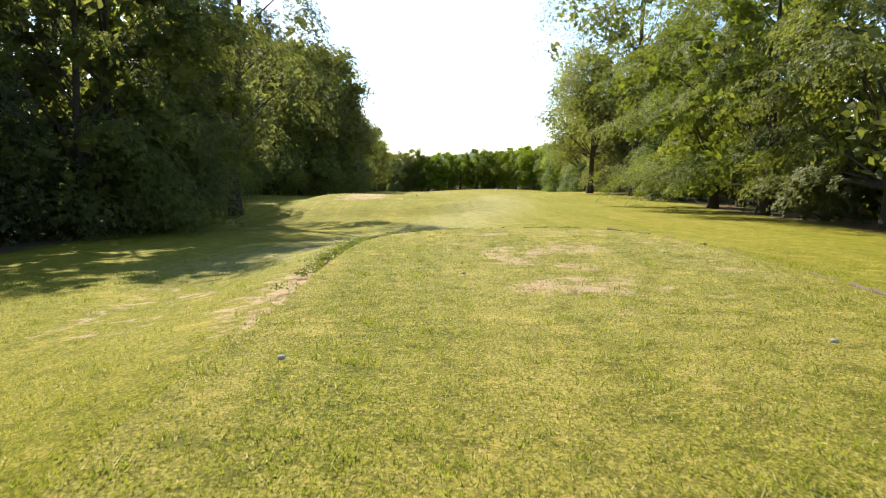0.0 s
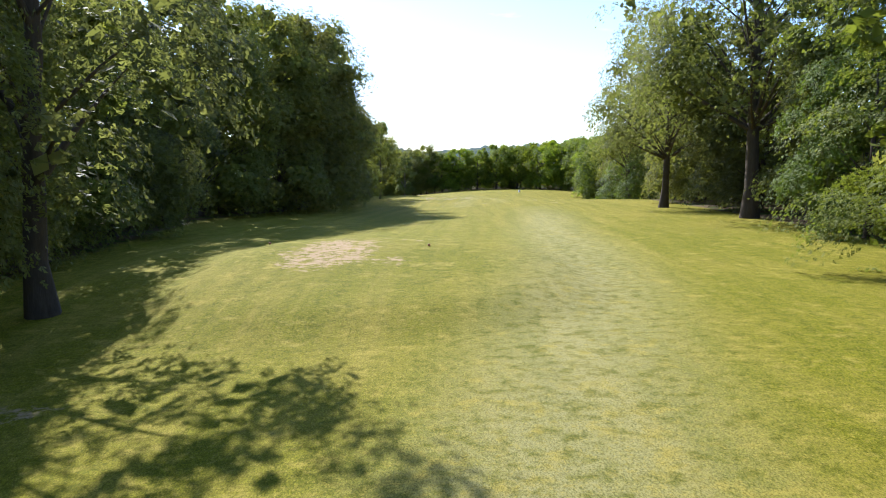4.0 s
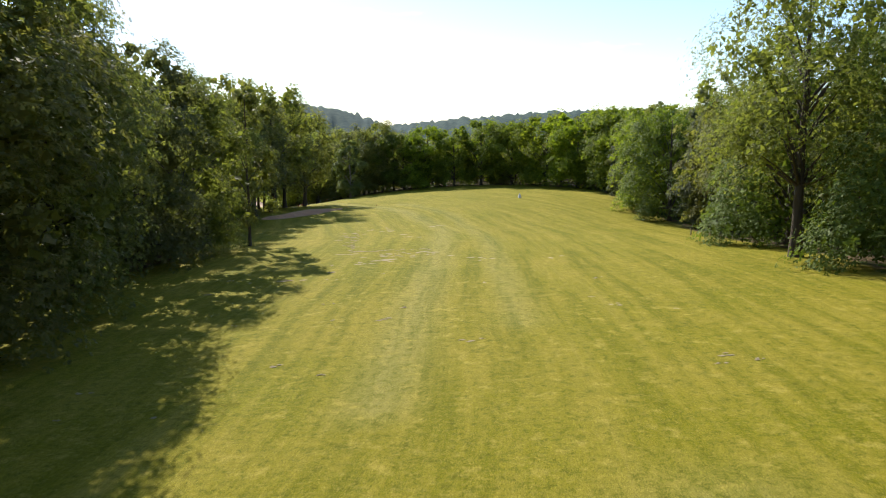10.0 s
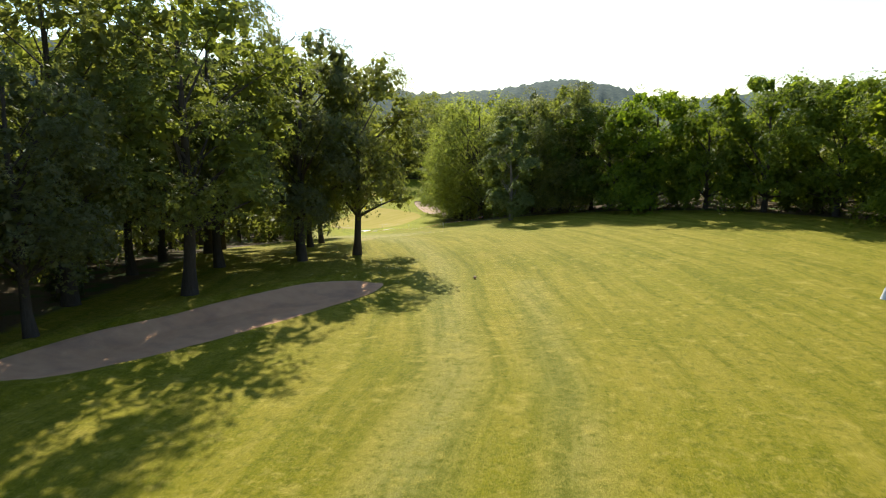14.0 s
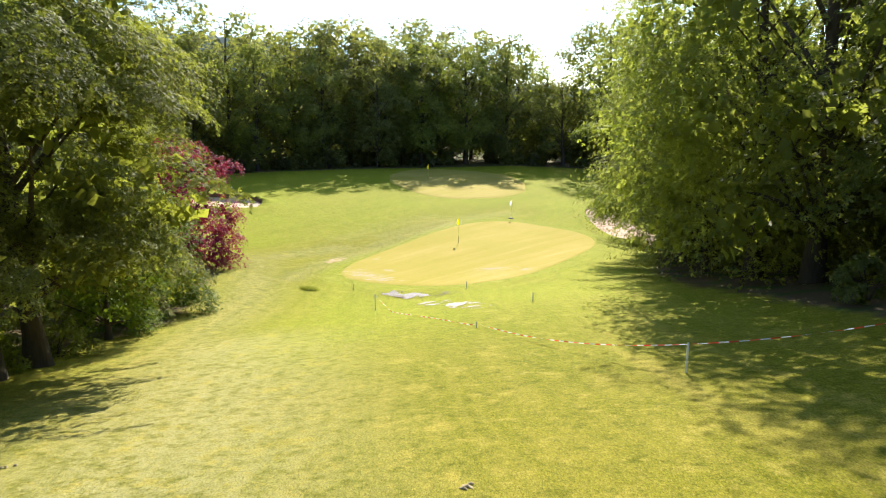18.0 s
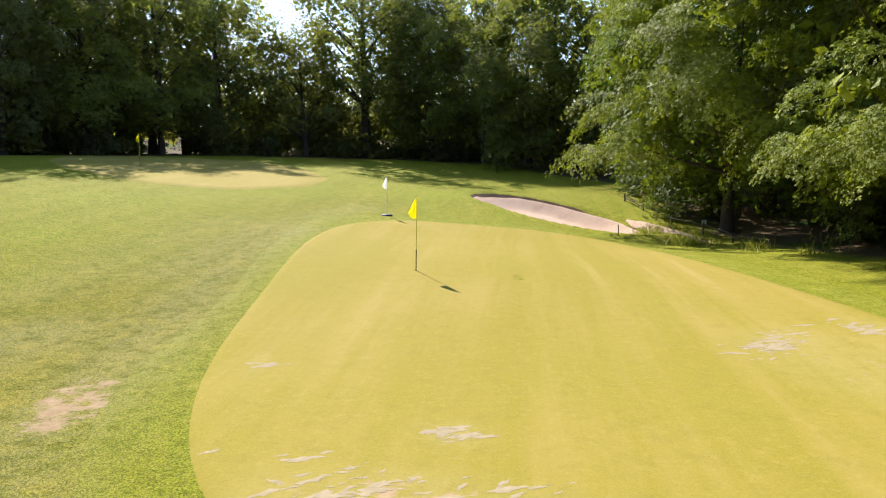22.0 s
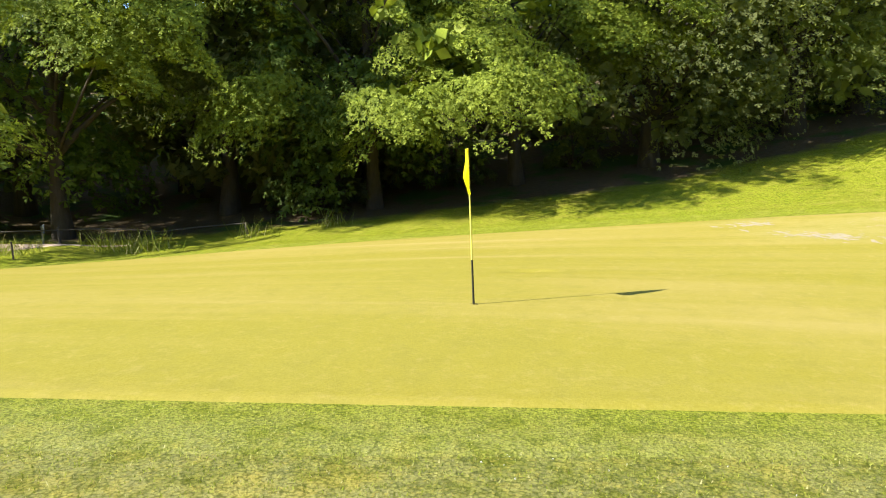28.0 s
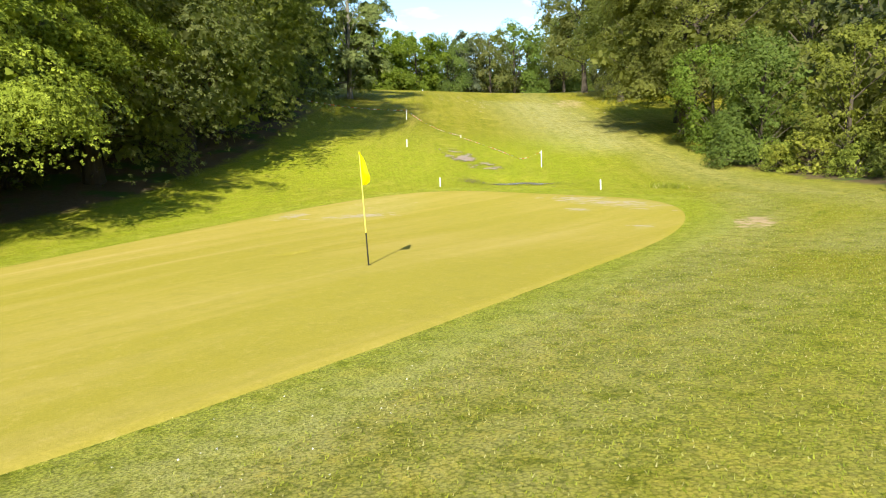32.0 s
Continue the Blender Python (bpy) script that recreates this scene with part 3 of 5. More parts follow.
def sprays(rng, centres, radii, middle, count, size, flat=0.8, front=0.0, core=0.25, core_size=0.75, per=29):
    """Leaves in flat drooping sprays on the skin of each bough, over a dense inner mass of larger leaves.
    front: how much the leaves gather on the side that faces the open ground (+x)."""
    n = max(20, count // per)
    out = centres - middle
    facing = out[:, 0] / (np.hypot(out[:, 0], out[:, 1]) + 0.5)
    share = radii**2 * (1 - front * (1 - np.clip(0.5 + 0.9 * facing, 0, 1)))
    k = rng.choice(len(centres), n, p=share / share.sum())
    d = rng.normal(size=(n, 3))
    out = centres[k] - middle
    out[:, 2] *= 0.4
    d = d + 0.9 * out / (np.linalg.norm(out, axis=1)[:, None] + 1e-6)
    d[:, 0] += 0.8 * front
    d[:, 2] = d[:, 2] * 0.8 + 0.25
    d /= np.linalg.norm(d, axis=1)[:, None]
    tiered = per >= 50
    heart = centres[k] + d * (radii[k] * (rng.uniform(0.4, 1.45, n) if tiered else rng.uniform(0.72, 1.1, n)))[:, None] * (1, 1, flat)
    wide = radii[k] * rng.uniform(0.3, 0.62, n) * (1.1 if tiered else 1.0)
    tilt = d * (0.9, 0.9, 0.3) + (0, 0, 0.75)
    tilt /= np.linalg.norm(tilt, axis=1)[:, None]
    j = rng.choice(n, count, p=wide**2 / (wide**2).sum())
    across = np.cross(tilt[j], rng.normal(size=(count, 3)))
    across /= np.linalg.norm(across, axis=1)[:, None]
    f = rng.uniform(0, 1, count) ** 0.62
    if tiered:
        reach = (out * (1, 1, 0) / (np.linalg.norm(out[:, :2], axis=1)[:, None] + 1e-6))[j]
        along = (across * reach).sum(1)[:, None] * reach
        across = 0.62 * across + (1.35 - 0.62) * along
    at = heart[j] + across * (wide[j] * f)[:, None] + tilt[j] * (rng.normal(size=count) * (0.07 if tiered else 0.16) * wide[j])[:, None]
    at[:, 2] -= 0.45 * wide[j] * f * f
    normal = tilt[j] + across * 0.5 * f[:, None] + rng.normal(size=(count, 3)) * 0.3
    length = across + rng.normal(size=(count, 3)) * 0.5 - (0, 0, 0.3)
    a = fans(rng, at, normal, length, size * rng.uniform(0.7, 1.35, count))
    q = int(count * core)
    j = rng.choice(len(centres), q, p=radii**2 / (radii**2).sum())
    d = rng.normal(size=(q, 3))
    d /= np.linalg.norm(d, axis=1)[:, None]
    at = centres[j] + d * (radii[j] * 0.55 * rng.uniform(0, 1, q) ** 0.5)[:, None] * (1, 1, flat)
    return joined([a, rhombs(rng, at, core_size)])


def fans(rng, at, normal, length, s):
    """Leaf fans: three leaflets from one stalk, folded a little."""
    normal = normal / np.linalg.norm(normal, axis=1)[:, None]
    width = np.cross(normal, length)
    width /= np.linalg.norm(width, axis=1)[:, None] + 1e-9
    length = np.cross(width, normal)
    s = s[:, None]
    corners = [at - length * s * 0.3]
    for turn, reach in ((-0.95, 0.8), (0.0, 1.0), (0.95, 0.8)):
        turn = turn + rng.normal(size=(len(at), 1)) * 0.15
        for edge, long in ((-0.27, 0.85), (0.23, 1.0)):
            corners.append(at - length * s * 0.3 + (length * np.cos(turn + edge) + width * np.sin(turn + edge)) * s * reach * long + normal * s * 0.14 * np.sin(5 * turn + 9 * edge))
    verts = np.stack(corners, 1).reshape(-1, 3)
    k = np.arange(len(at))[:, None, None] * 7
    return verts, (k + np.array([[0, 1, 2], [0, 3, 4], [0, 5, 6]])[None]).reshape(-1, 3)


def tree_meshes(name, seed, tall, low, wide, count, leaf, leaf_mat, bark, top=0.4, lean=0.5, trunk_r=0.28, boughs=46, ragged=1.0, flat=0.8, front=0.0, core=0.25, core_size=0.75, per=29):
    """The meshes of a trunk with limbs and of a crown of many boughs of small leaves."""
    rng = np.random.default_rng(seed)
    n = 9
    h = np.linspace(0, tall * 0.9, n)
    bend = np.cumsum(rng.normal(size=(n, 2)) * 0.14 * lean, axis=0)
    bend -= bend[0]
    path = np.column_stack([bend, h - 0.4])
    radii = trunk_r * (1 - h / (tall * 0.97)) ** 0.8 + 0.02
    radii[0] *= 1.5
    pieces = [tube(path, radii, 9)]
    centres, sizes = [], []
    boughs = int(boughs * 0.75)
    for i in range(boughs):
        f = (i + rng.uniform(0, 1)) / boughs
        hh = low + (tall - low) * f * 0.92
        rel = f
        dome = 0.7 + 0.3 * (rel / top) ** 0.8 if rel < top else math.sqrt(max(0.0, 1 - ((rel - top) / (1.03 - top)) ** 2))
        r = wide * (dome + 0.06) * (1 + rng.normal() * 0.13 * ragged * (1 - 0.7 * rel))
        a = i * 2.399 + rng.normal() * 0.35
        inner = rng.uniform(0.45, 0.9)
        c = np.array([np.cos(a) * r * inner, np.sin(a) * r * inner, hh]) + (*np.array([np.interp(hh, h, bend[:, k]) for k in (0, 1)]), 0)
        centres.append(c)
        sizes.append(wide * rng.uniform(0.25, 0.46) * (1.05 - 0.18 * rel))
        if i % 2 == 0 and rel < 0.93:
            z0 = max(hh - r * 0.5 - 0.6, low * 0.8, tall * 0.13)
            root = np.array([np.interp(z0, h, bend[:, 0]), np.interp(z0, h, bend[:, 1]), z0 - 0.4])
            mid = root * 0.45 + c * 0.55 + rng.normal(size=3) * 0.2 + (0, 0, 0.3)
            t = np.linspace(0, 1, 5)[:, None]
            limb = (1 - t) ** 2 * root + 2 * t * (1 - t) * mid + t * t * c
            r0 = np.interp(z0, h, radii) * (0.3 if i % 6 else 0.55)
            pieces.append(tube(limb, np.linspace(r0, 0.02, 5), 5))
    wood = mesh_from(name + "_trunk", *joined(pieces), bark, True)
    middle = np.array([0, 0, low + (tall - low) * 0.45])
    crown = mesh_from(name + "_crown", *sprays(rng, np.array(centres), np.array(sizes), middle, count, leaf, flat, front, core, core_size, per), leaf_mat)
    return wood, crown


KINDS = {
    "oak": ("tall broad-leaved tree with dense dark green foliage at the wood's edge", [tree_meshes("oak", s, 20, 1.8, 6.7, 9400, 0.235, LEAF, BARK, boughs=64, ragged=1.4, front=0.9, core=0.3, core_size=0.75, top=0.5) for s in (1, 2, 3, 4)]),
    "beech": ("tall woodland tree with a long pale-lit crown over a dark stem", [tree_meshes("beech", s, 20, 3.4, 5.6, 9000, 0.25, LEAF_HAZED, BARK, top=0.62, boughs=70, ragged=1.4, front=0.5, core=0.12, core_size=0.6) for s in (101, 102, 103)]),
    "great": ("spreading oak with a thick trunk and wide grey-green crown", [tree_meshes("great", s, 24, 8.0, 9.0, 19000, 0.22, LEAF, BARK, top=0.55, trunk_r=0.5, boughs=86, ragged=1.5, core=0.16, core_size=0.6) for s in (5, 6)]),
    "spread": ("wide dark tree with glossy grey-green leaves beside the green", [tree_meshes("spread", s, 20, 2.2, 7.6, 19000, 0.19, LEAF_HAZED, BARK, top=0.5, trunk_r=0.42, boughs=84, ragged=1.5, front=0.4, core=0.12, core_size=0.6) for s in (7, 8)]),
    "low": ("leafy tree with green boughs hanging down to the grass", [tree_meshes("low", s, 15, 1.3, 5.6, 8200, 0.21, LEAF_BRIGHT, BARK, top=0.3, boughs=60, ragged=1.4, front=0.8, core=0.18, core_size=0.55) for s in (11, 12, 13)]),
    "linden": ("tall lime tree with tiers of bright green drooping sprays", [tree_meshes("linden", s, 17, 4.0, 5.9, 34000, 0.125, LEAF_LIME, BARK, top=0.3, boughs=70, flat=0.45, ragged=1.9, front=0.75, core=0.07, core_size=0.5, per=240) for s in (91, 92)]),
    "near": ("broad leafy tree with sunlit olive boughs reaching down to the grass", [tree_meshes("near", s, 15, 1.6, 5.7, 30000, 0.12, LEAF_BOUGH, BARK, top=0.34, boughs=64, flat=0.75, ragged=1.6, front=0.7, core=0.08, core_size=0.5, per=150) for s in (15, 16)]),
    "stand": ("leafy tree with sunlit olive boughs above a bare dark trunk", [tree_meshes("stand", s, 15, 3.4, 5.6, 30000, 0.125, LEAF_NEAR, BARK, top=0.35, trunk_r=0.34, boughs=62, flat=0.5, ragged=1.7, front=0.6, core=0.05, core_size=0.5, per=190) for s in (17, 18)]),
    "lime": ("rounded lime tree with sunlit yellow-green foliage across the fairway's end", [tree_meshes("lime", s, 15, 1.6, 6.3, 7600, 0.29, LEAF_GLOW, BARK, top=0.62, boughs=72, flat=0.75, ragged=0.8, core=0.45, core_size=0.7) for s in (95, 96, 97)]),
    "clear": ("tree with a bare dark trunk and a high green crown", [tree_meshes("clear", s, 18, 5.0, 5.6, 7400, 0.25, LEAF, BARK, top=0.52, trunk_r=0.33, boughs=74, ragged=1.2, core=0.3, core_size=0.6) for s in (21, 22, 23)]),
    "airy": ("tall thin-crowned tree with spreading limbs and a bare trunk", [tree_meshes("airy", 25, 19, 5.5, 5.6, 5200, 0.24, LEAF, BARK, top=0.45, trunk_r=0.36, boughs=40, ragged=1.9, core=0.03)]),
    "pale": ("tree with pale grey-green silvery foliage", [tree_meshes("pale", s, 14.5, 1.2, 3.4, 6400, 0.24, LEAF_PALE, BARK_PALE, top=0.3, trunk_r=0.2, core=0.25, core_size=0.7) for s in (31, 32)]),
    "hazel": ("olive green broad-leaved tree in sun", [tree_meshes("hazel", s, 14, 2.9, 5.0, 8000, 0.205, LEAF_OLIVE, BARK, top=0.48, boughs=60, ragged=1.5, flat=0.6, core=0.16, core_size=0.5) for s in (41, 42, 43)]),
    "birch": ("slender birch with thin drooping pale green twigs", [tree_meshes("birch", 51, 15, 2.4, 2.5, 5200, 0.17, LEAF_OLIVE, BARK, top=0.2, trunk_r=0.14, boughs=44, ragged=1.8, core=0.06)]),
    "copper": ("copper-red leaved plum tree", [tree_meshes("copper", 61, 9.5, 0.6, 3.9, 11000, 0.15, LEAF_RED, BARK, top=0.4, boughs=50, core=0.12, core_size=0.35)]),
    "inner": ("dark tree deep in the wood", [tree_meshes("inner", s, 19, 2.4, 5.6, 420, 0.5, LEAF, BARK, top=0.45, boughs=36, core=1.2, core_size=0.9) for s in (71, 72, 73)]),
    "back": ("tall dark tree standing behind the edge of the wood", [tree_meshes("back", s, 21, 3.0, 6.6, 6000, 0.3, LEAF_HAZED, BARK, top=0.66, boughs=84, ragged=1.1, core=0.18, core_size=0.6) for s in (75, 76, 77)]),
    "shrub": ("low bright green shrub in sun at the wood's edge", [tree_meshes("shrub", 85, 2.0, 0.05, 1.6, 2600, 0.09, LEAF_LIME, BARK, top=0.3, trunk_r=0.03, boughs=24, core=0.2, core_size=0.2)]),
    "bush": ("low green undergrowth bush at the wood's edge", [tree_meshes("bush", s, 3.2, 0.1, 1.9, 600, 0.22, LEAF, BARK, top=0.3, trunk_r=0.05, boughs=20, core=0.4, core_size=0.5) for s in (81, 82, 83)]),
}
SEEDS = {"spread": 20, "stand": 15, "beech": 20, "oak": 20, "great": 24, "low": 15, "near": 15, "linden": 17, "lime": 15, "back": 21, "clear": 18, "airy": 19, "pale": 14.5, "hazel": 14, "birch": 15, "copper": 9.5, "inner": 19, "bush": 3.2, "shrub": 2.0}
placed = []


def plant(kind, x, y, tall=None, variant=None, turn=None, broad=1.0, group=""):
    """One tree of a kind, at its place and height."""
    rng = random.Random(int(x * 131 + y * 977))
    label, meshes = KINDS[kind]
    wood, crown = meshes[rng.randrange(len(meshes)) if variant is None else variant]
    k = (tall or SEEDS[kind] * rng.uniform(0.88, 1.1)) / SEEDS[kind]
    name = "bush" if kind in ("bush", "shrub") else "tree"
    base = new(name)
    if turn is None and kind in ("oak", "beech", "low", "near", "stand", "linden"):
        near = open_distance(np.array([x - 3, x + 3, x, x]), np.array([y, y, y - 3, y + 3]))
        turn = math.degrees(math.atan2(near[2] - near[3], near[0] - near[1])) + rng.uniform(-20, 20)
    base.matrix_world = Matrix.LocRotScale((x, y, ground_z(x, y) - 0.05), Euler((0, 0, rng.uniform(0, 6.28) if turn is None else radians(turn))), (k * broad * rng.uniform(0.88, 1.12), k * broad * rng.uniform(0.88, 1.12), k))
    tagged(base, label, name, group or ("undergrowth" if name == "bush" else "trees of the wood"))
    part("stems" if name == "bush" else "trunk", wood, base)
    part("crown", crown, base)
    placed.append((x, y))
    return base


# left side of the first fairway
for x, y, kind, tall in ((-19.5, 17, "oak", 18), (-19.5, 27, "oak", 18), (-14.6, 32, "oak", 16), (-18, 37, "oak", 18), (-18.2, 43, "oak", 16.5), (-12.2, 48.2, "airy", 19), (-21, 55, "oak", 18), (-21.5, 62, "oak", 17), (-24, 72, "oak", 16), (-25.5, 81, "oak", 17),
                         (-25, 89, "clear", 21.5), (-24.5, 97, "oak", 22.3), (-24, 105, "oak", 23), (-23.2, 113, "oak", 24), (-22, 120, "clear", 25), (-22.8, 128, "oak", 25), (-22.5, 136, "oak", 24), (-22, 144, "oak", 20),
                         (-20.5, 152, "oak", 17.5), (-19.5, 158, "oak", 16), (-15.2, 163.5, "birch", 15.5), (-23, 175, "hazel", 14), (-25, 184, "oak", 15), (-27, 193, "clear", 17), (-30, 187, "oak", 17), (-23.2, 198.4, "clear", 14), (-28, 205, "clear", 21),
                         (-23.4, 209.8, "clear", 20), (-29, 220, "clear", 20), (-24.6, 225.2, "clear", 19), (-22.0, 230, "clear", 17.5), (-27.0, 228.8, "clear", 18), (-38.1, 229.9, "clear", 19), (-41.6, 236.4, "clear", 17), (-33, 215, "clear", 18), (-36.5, 222, "clear", 18), (-31, 237, "clear", 15),
                         (-33.8, 244, "clear", 14), (-47.4, 261.6, "stand", 15), (-48.5, 263.5, "stand", 15), (-44.8, 256.2, "stand", 14), (-55.6, 271.8, "low", 6.8), (-60, 274.6, "hazel", 6.5), (-67.3, 282.4, "copper", 8.8), (-76.2, 281.6, "hazel", 13)):
    plant(kind, x - 0.6 + 1.7 * math.sin(y * 0.9) if y < 150 else x, y, tall)
for x, y, tall in ((-51.6, 267.6, 6.5), (-54.8, 269.4, 6.2)):
    plant("low", x, y, tall, turn=110)
for x, y, tall in ((-49.6, 264.6, 1.3), (-50.8, 264.0, 1.6), (-48.8, 262.0, 1.2), (-58.6, 275.4, 1.7), (-60.8, 276.8, 1.5), (-63.2, 278.0, 1.8), (-57.2, 274.6, 1.4)):
    plant("shrub", x, y, tall)
# right side
for x, y, kind, tall in ((19.5, 31, "near", 17), (18.5, 41, "near", 15), (19, 50, "near", 15), (22, 66, "low", 11), (22.2, 82.5, "great", 27), (26, 72, "oak", 17), (20.7, 100.5, "great", 20), (26, 98, "hazel", 7.5), (27, 92, "oak", 18), (28, 112, "oak", 17),
                         (31, 122, "oak", 17), (35, 134, "hazel", 13), (36.5, 144, "low", 22), (28.9, 150, "great", 21), (35, 163, "low", 20), (34.5, 173, "hazel", 18), (34.8, 184, "pale", 17), (33, 191, "low", 15), (34.5, 199, "lime", 14.5), (38, 207, "lime", 16),
                         (33.5, 218, "pale", 11), (37, 227, "lime", 16), (35.5, 236, "lime", 16), (41, 200, "back", 16), (42, 210, "back", 15), (43, 220, "back", 16), (42, 230, "lime", 15), (41, 240, "lime", 16), (37, 246, "back", 15.5), (43, 138, "back", 18), (42, 150, "back", 18.5), (42.5, 160, "back", 18), (41.5, 170, "back", 18), (42, 180, "back", 17.5), (42.5, 190, "back", 17)):
    plant(kind, x, y, tall)
# the far line across the end of the fairway
for x, y, kind, tall in ((31, 242, "lime", 15.5), (25.5, 249, "lime", 15), (19, 255, "lime", 14), (12.5, 258.5, "lime", 15), (6.5, 262, "lime", 13.6), (0.5, 264.5, "lime", 14.6), (-5, 267, "lime", 13.4), (-10.4, 270, "oak", 17.5), (-15.2, 274.5, "oak", 17.5), (-17.5, 265, "pale", 14.6), (-20, 281, "oak", 18), (-12.4, 271.6, "back", 16), (-17.6, 276.6, "back", 16.5), (-7.6, 268.8, "back", 14.5),
                         (-31.8, 290, "spread", 20), (-28.6, 286.2, "spread", 21), (-22.9, 288.5, "clear", 17), (-24.5, 294, "clear", 17), (-35.6, 296.6, "spread", 16.5), (-37.4, 302, "linden", 15.5), (-40.4, 307.2, "linden", 16), (-36.8, 309, "low", 17), (-39.6, 313.6, "clear", 18), (-43.8, 318, "linden", 18), (-40.2, 322.5, "low", 18), (-42.5, 329, "low", 16), (-41, 340, "oak", 17), (-51, 352, "oak", 20)):
    plant(kind, x, y, tall)
# the wood behind the greens
for x, y, kind, tall in ((-58, 361, "beech", 19), (-64.5, 366, "beech", 19), (-72.9, 368.5, "great", 25), (-79.5, 365, "hazel", 15), (-87.5, 360, "beech", 22), (-90.7, 351.6, "beech", 20), (-93.8, 343.6, "beech", 20), (-96, 335.8, "beech", 19.5), (-101, 329, "beech", 18), (-106, 321, "beech", 18), (-111, 314, "beech", 19),
                         (-104, 300.6, "beech", 20), (-96, 293.6, "beech", 19), (-87, 287.6, "beech", 17)):
    plant(kind, x, y, tall)
# a second, taller row behind it
for x, y in ((-61, 369), (-69, 373), (-77, 373), (-85, 369), (-93, 362), (-97, 353), (-100, 345), (-102, 337), (-108, 330), (-113, 322), (-118, 312), (-112, 303), (-53, 361), (-46, 352), (-40, 347), (-120, 320), (-115, 333), (-109, 342), (-103, 354), (-122, 306), (-126, 296), (-114, 292), (-106, 292), (-98, 285), (-89, 281), (-57, 367), (-65, 371), (-81, 372), (-89, 366), (-95, 358), (-98, 349), (-101, 341), (-105, 334)):
    plant("back", x, y, 12.0 if -86 < x < -74 and y > 368 else (24.0 if x < -102 and y < 356 else 21.5) + 1.8 * math.sin(x * 1.7), broad=1.12)
# deeper in the wood
rng = np.random.default_rng(5)
tries = np.column_stack([rng.uniform(-112, 60, 6000), rng.uniform(-10, 385, 6000)])
deep = open_distance(tries[:, 0], tries[:, 1])
count = 0
for (x, y), d in zip(tries, deep):
    if 3.0 < d < 17 and not (-37 < x < -18 and 214 < y < 240) and count < 165 and all((x - a) ** 2 + (y - b) ** 2 > 5.2**2 for a, b in placed):
        plant("inner", float(x), float(y), float(rng.uniform(10, 12) if -93 < x < -70 and y > 350 else rng.uniform(15, 17) if x > 30 else rng.uniform(10.5, 15) if x > -20 and y > 195 else rng.uniform(13, 16) if x > -62 and y > 320 else rng.uniform(16, 21) if y < 240 or y > 330 else rng.uniform(13, 17)))
        count += 1
for i in range(6000):
    x, y = rng.uniform(-110, 50), rng.uniform(10, 370)
    d = float(open_distance(x, y))
    if 1.0 < d < 6 and not (-37 < x < -18 and 214 < y < 240) and not (x > 0 and 60 < y < 175) and count < 230 and all((x - a) ** 2 + (y - b) ** 2 > 2.2**2 for a, b in placed):
        plant("bush", float(x), float(y), float(rng.uniform(1.2, 3.4)))
        count += 1



def build_woodland():
    """The wood further back, and the thicket on its floor."""
    rng = np.random.default_rng(17)
    pts = np.column_stack([rng.uniform(-150, 100, 9000), rng.uniform(-30, 430, 9000)])
    d = open_distance(pts[:, 0], pts[:, 1])
    far, near = pts[(d > 14) & (d < 46)][:1100], pts[(d > 4.5) & (d < 13) & ~((pts[:, 0] < -18) & (pts[:, 0] > -37) & (pts[:, 1] > 214) & (pts[:, 1] < 240))][:1500]
    centres = [(x, y, ground_z(x, y) + h) for x, y in far for h in rng.uniform(1.0, 9.0 + 2.0 * math.sin(x * 0.31 + 2 * math.sin(y * 0.17)), 4)]
    radii = rng.uniform(1.6, 3.0, len(centres))
    a = leaves(rng, np.array(centres), radii, 36000, 1.2)
    centres = np.array([(x, y, ground_z(x, y) + rng.uniform(0, 5.5)) for x, y in near])
    b = leaves(rng, centres, rng.uniform(1.2, 2.6, len(centres)), 34000, 0.8)
    back = pts[(d > 3.0) & (d < 9) & (pts[:, 1] > 305)][:420]
    centres = np.array([(x, y, ground_z(x, y) + rng.uniform(0.2, 3.0)) for x, y in back])
    c = leaves(rng, centres, rng.uniform(1.0, 1.8, len(centres)), 20000, 0.5)
    # low thicket added to close bright gaps at the wood's foot
    low = pts[(d > 3.5) & (d < 12) & (pts[:, 1] > 290) & (pts[:, 0] < -50)][:900]
    centres = np.array([(x, y, ground_z(x, y) + rng.uniform(0.1, 1.3)) for x, y in low])
    g = leaves(rng, centres, rng.uniform(0.8, 1.6, len(centres)), 30000, 0.6)
    # big leaves added deep in the wood to block light from behind
    leaf_screen = pts[(d > 11) & (d < 34)][:2200]
    centres = np.array([(x, y, ground_z(x, y) + rng.uniform(0.3, 5.5)) for x, y in leaf_screen])
    e = leaves(rng, centres, rng.uniform(1.4, 2.6, len(centres)), 26000, 1.5)
    me = mesh_from("woodland", *joined([a, b, c, e, g]), LEAF)
    tagged(new("woodland", me), "dense dark green woodland and undergrowth behind the edge trees", "woodland", kind="stuff")


build_woodland()


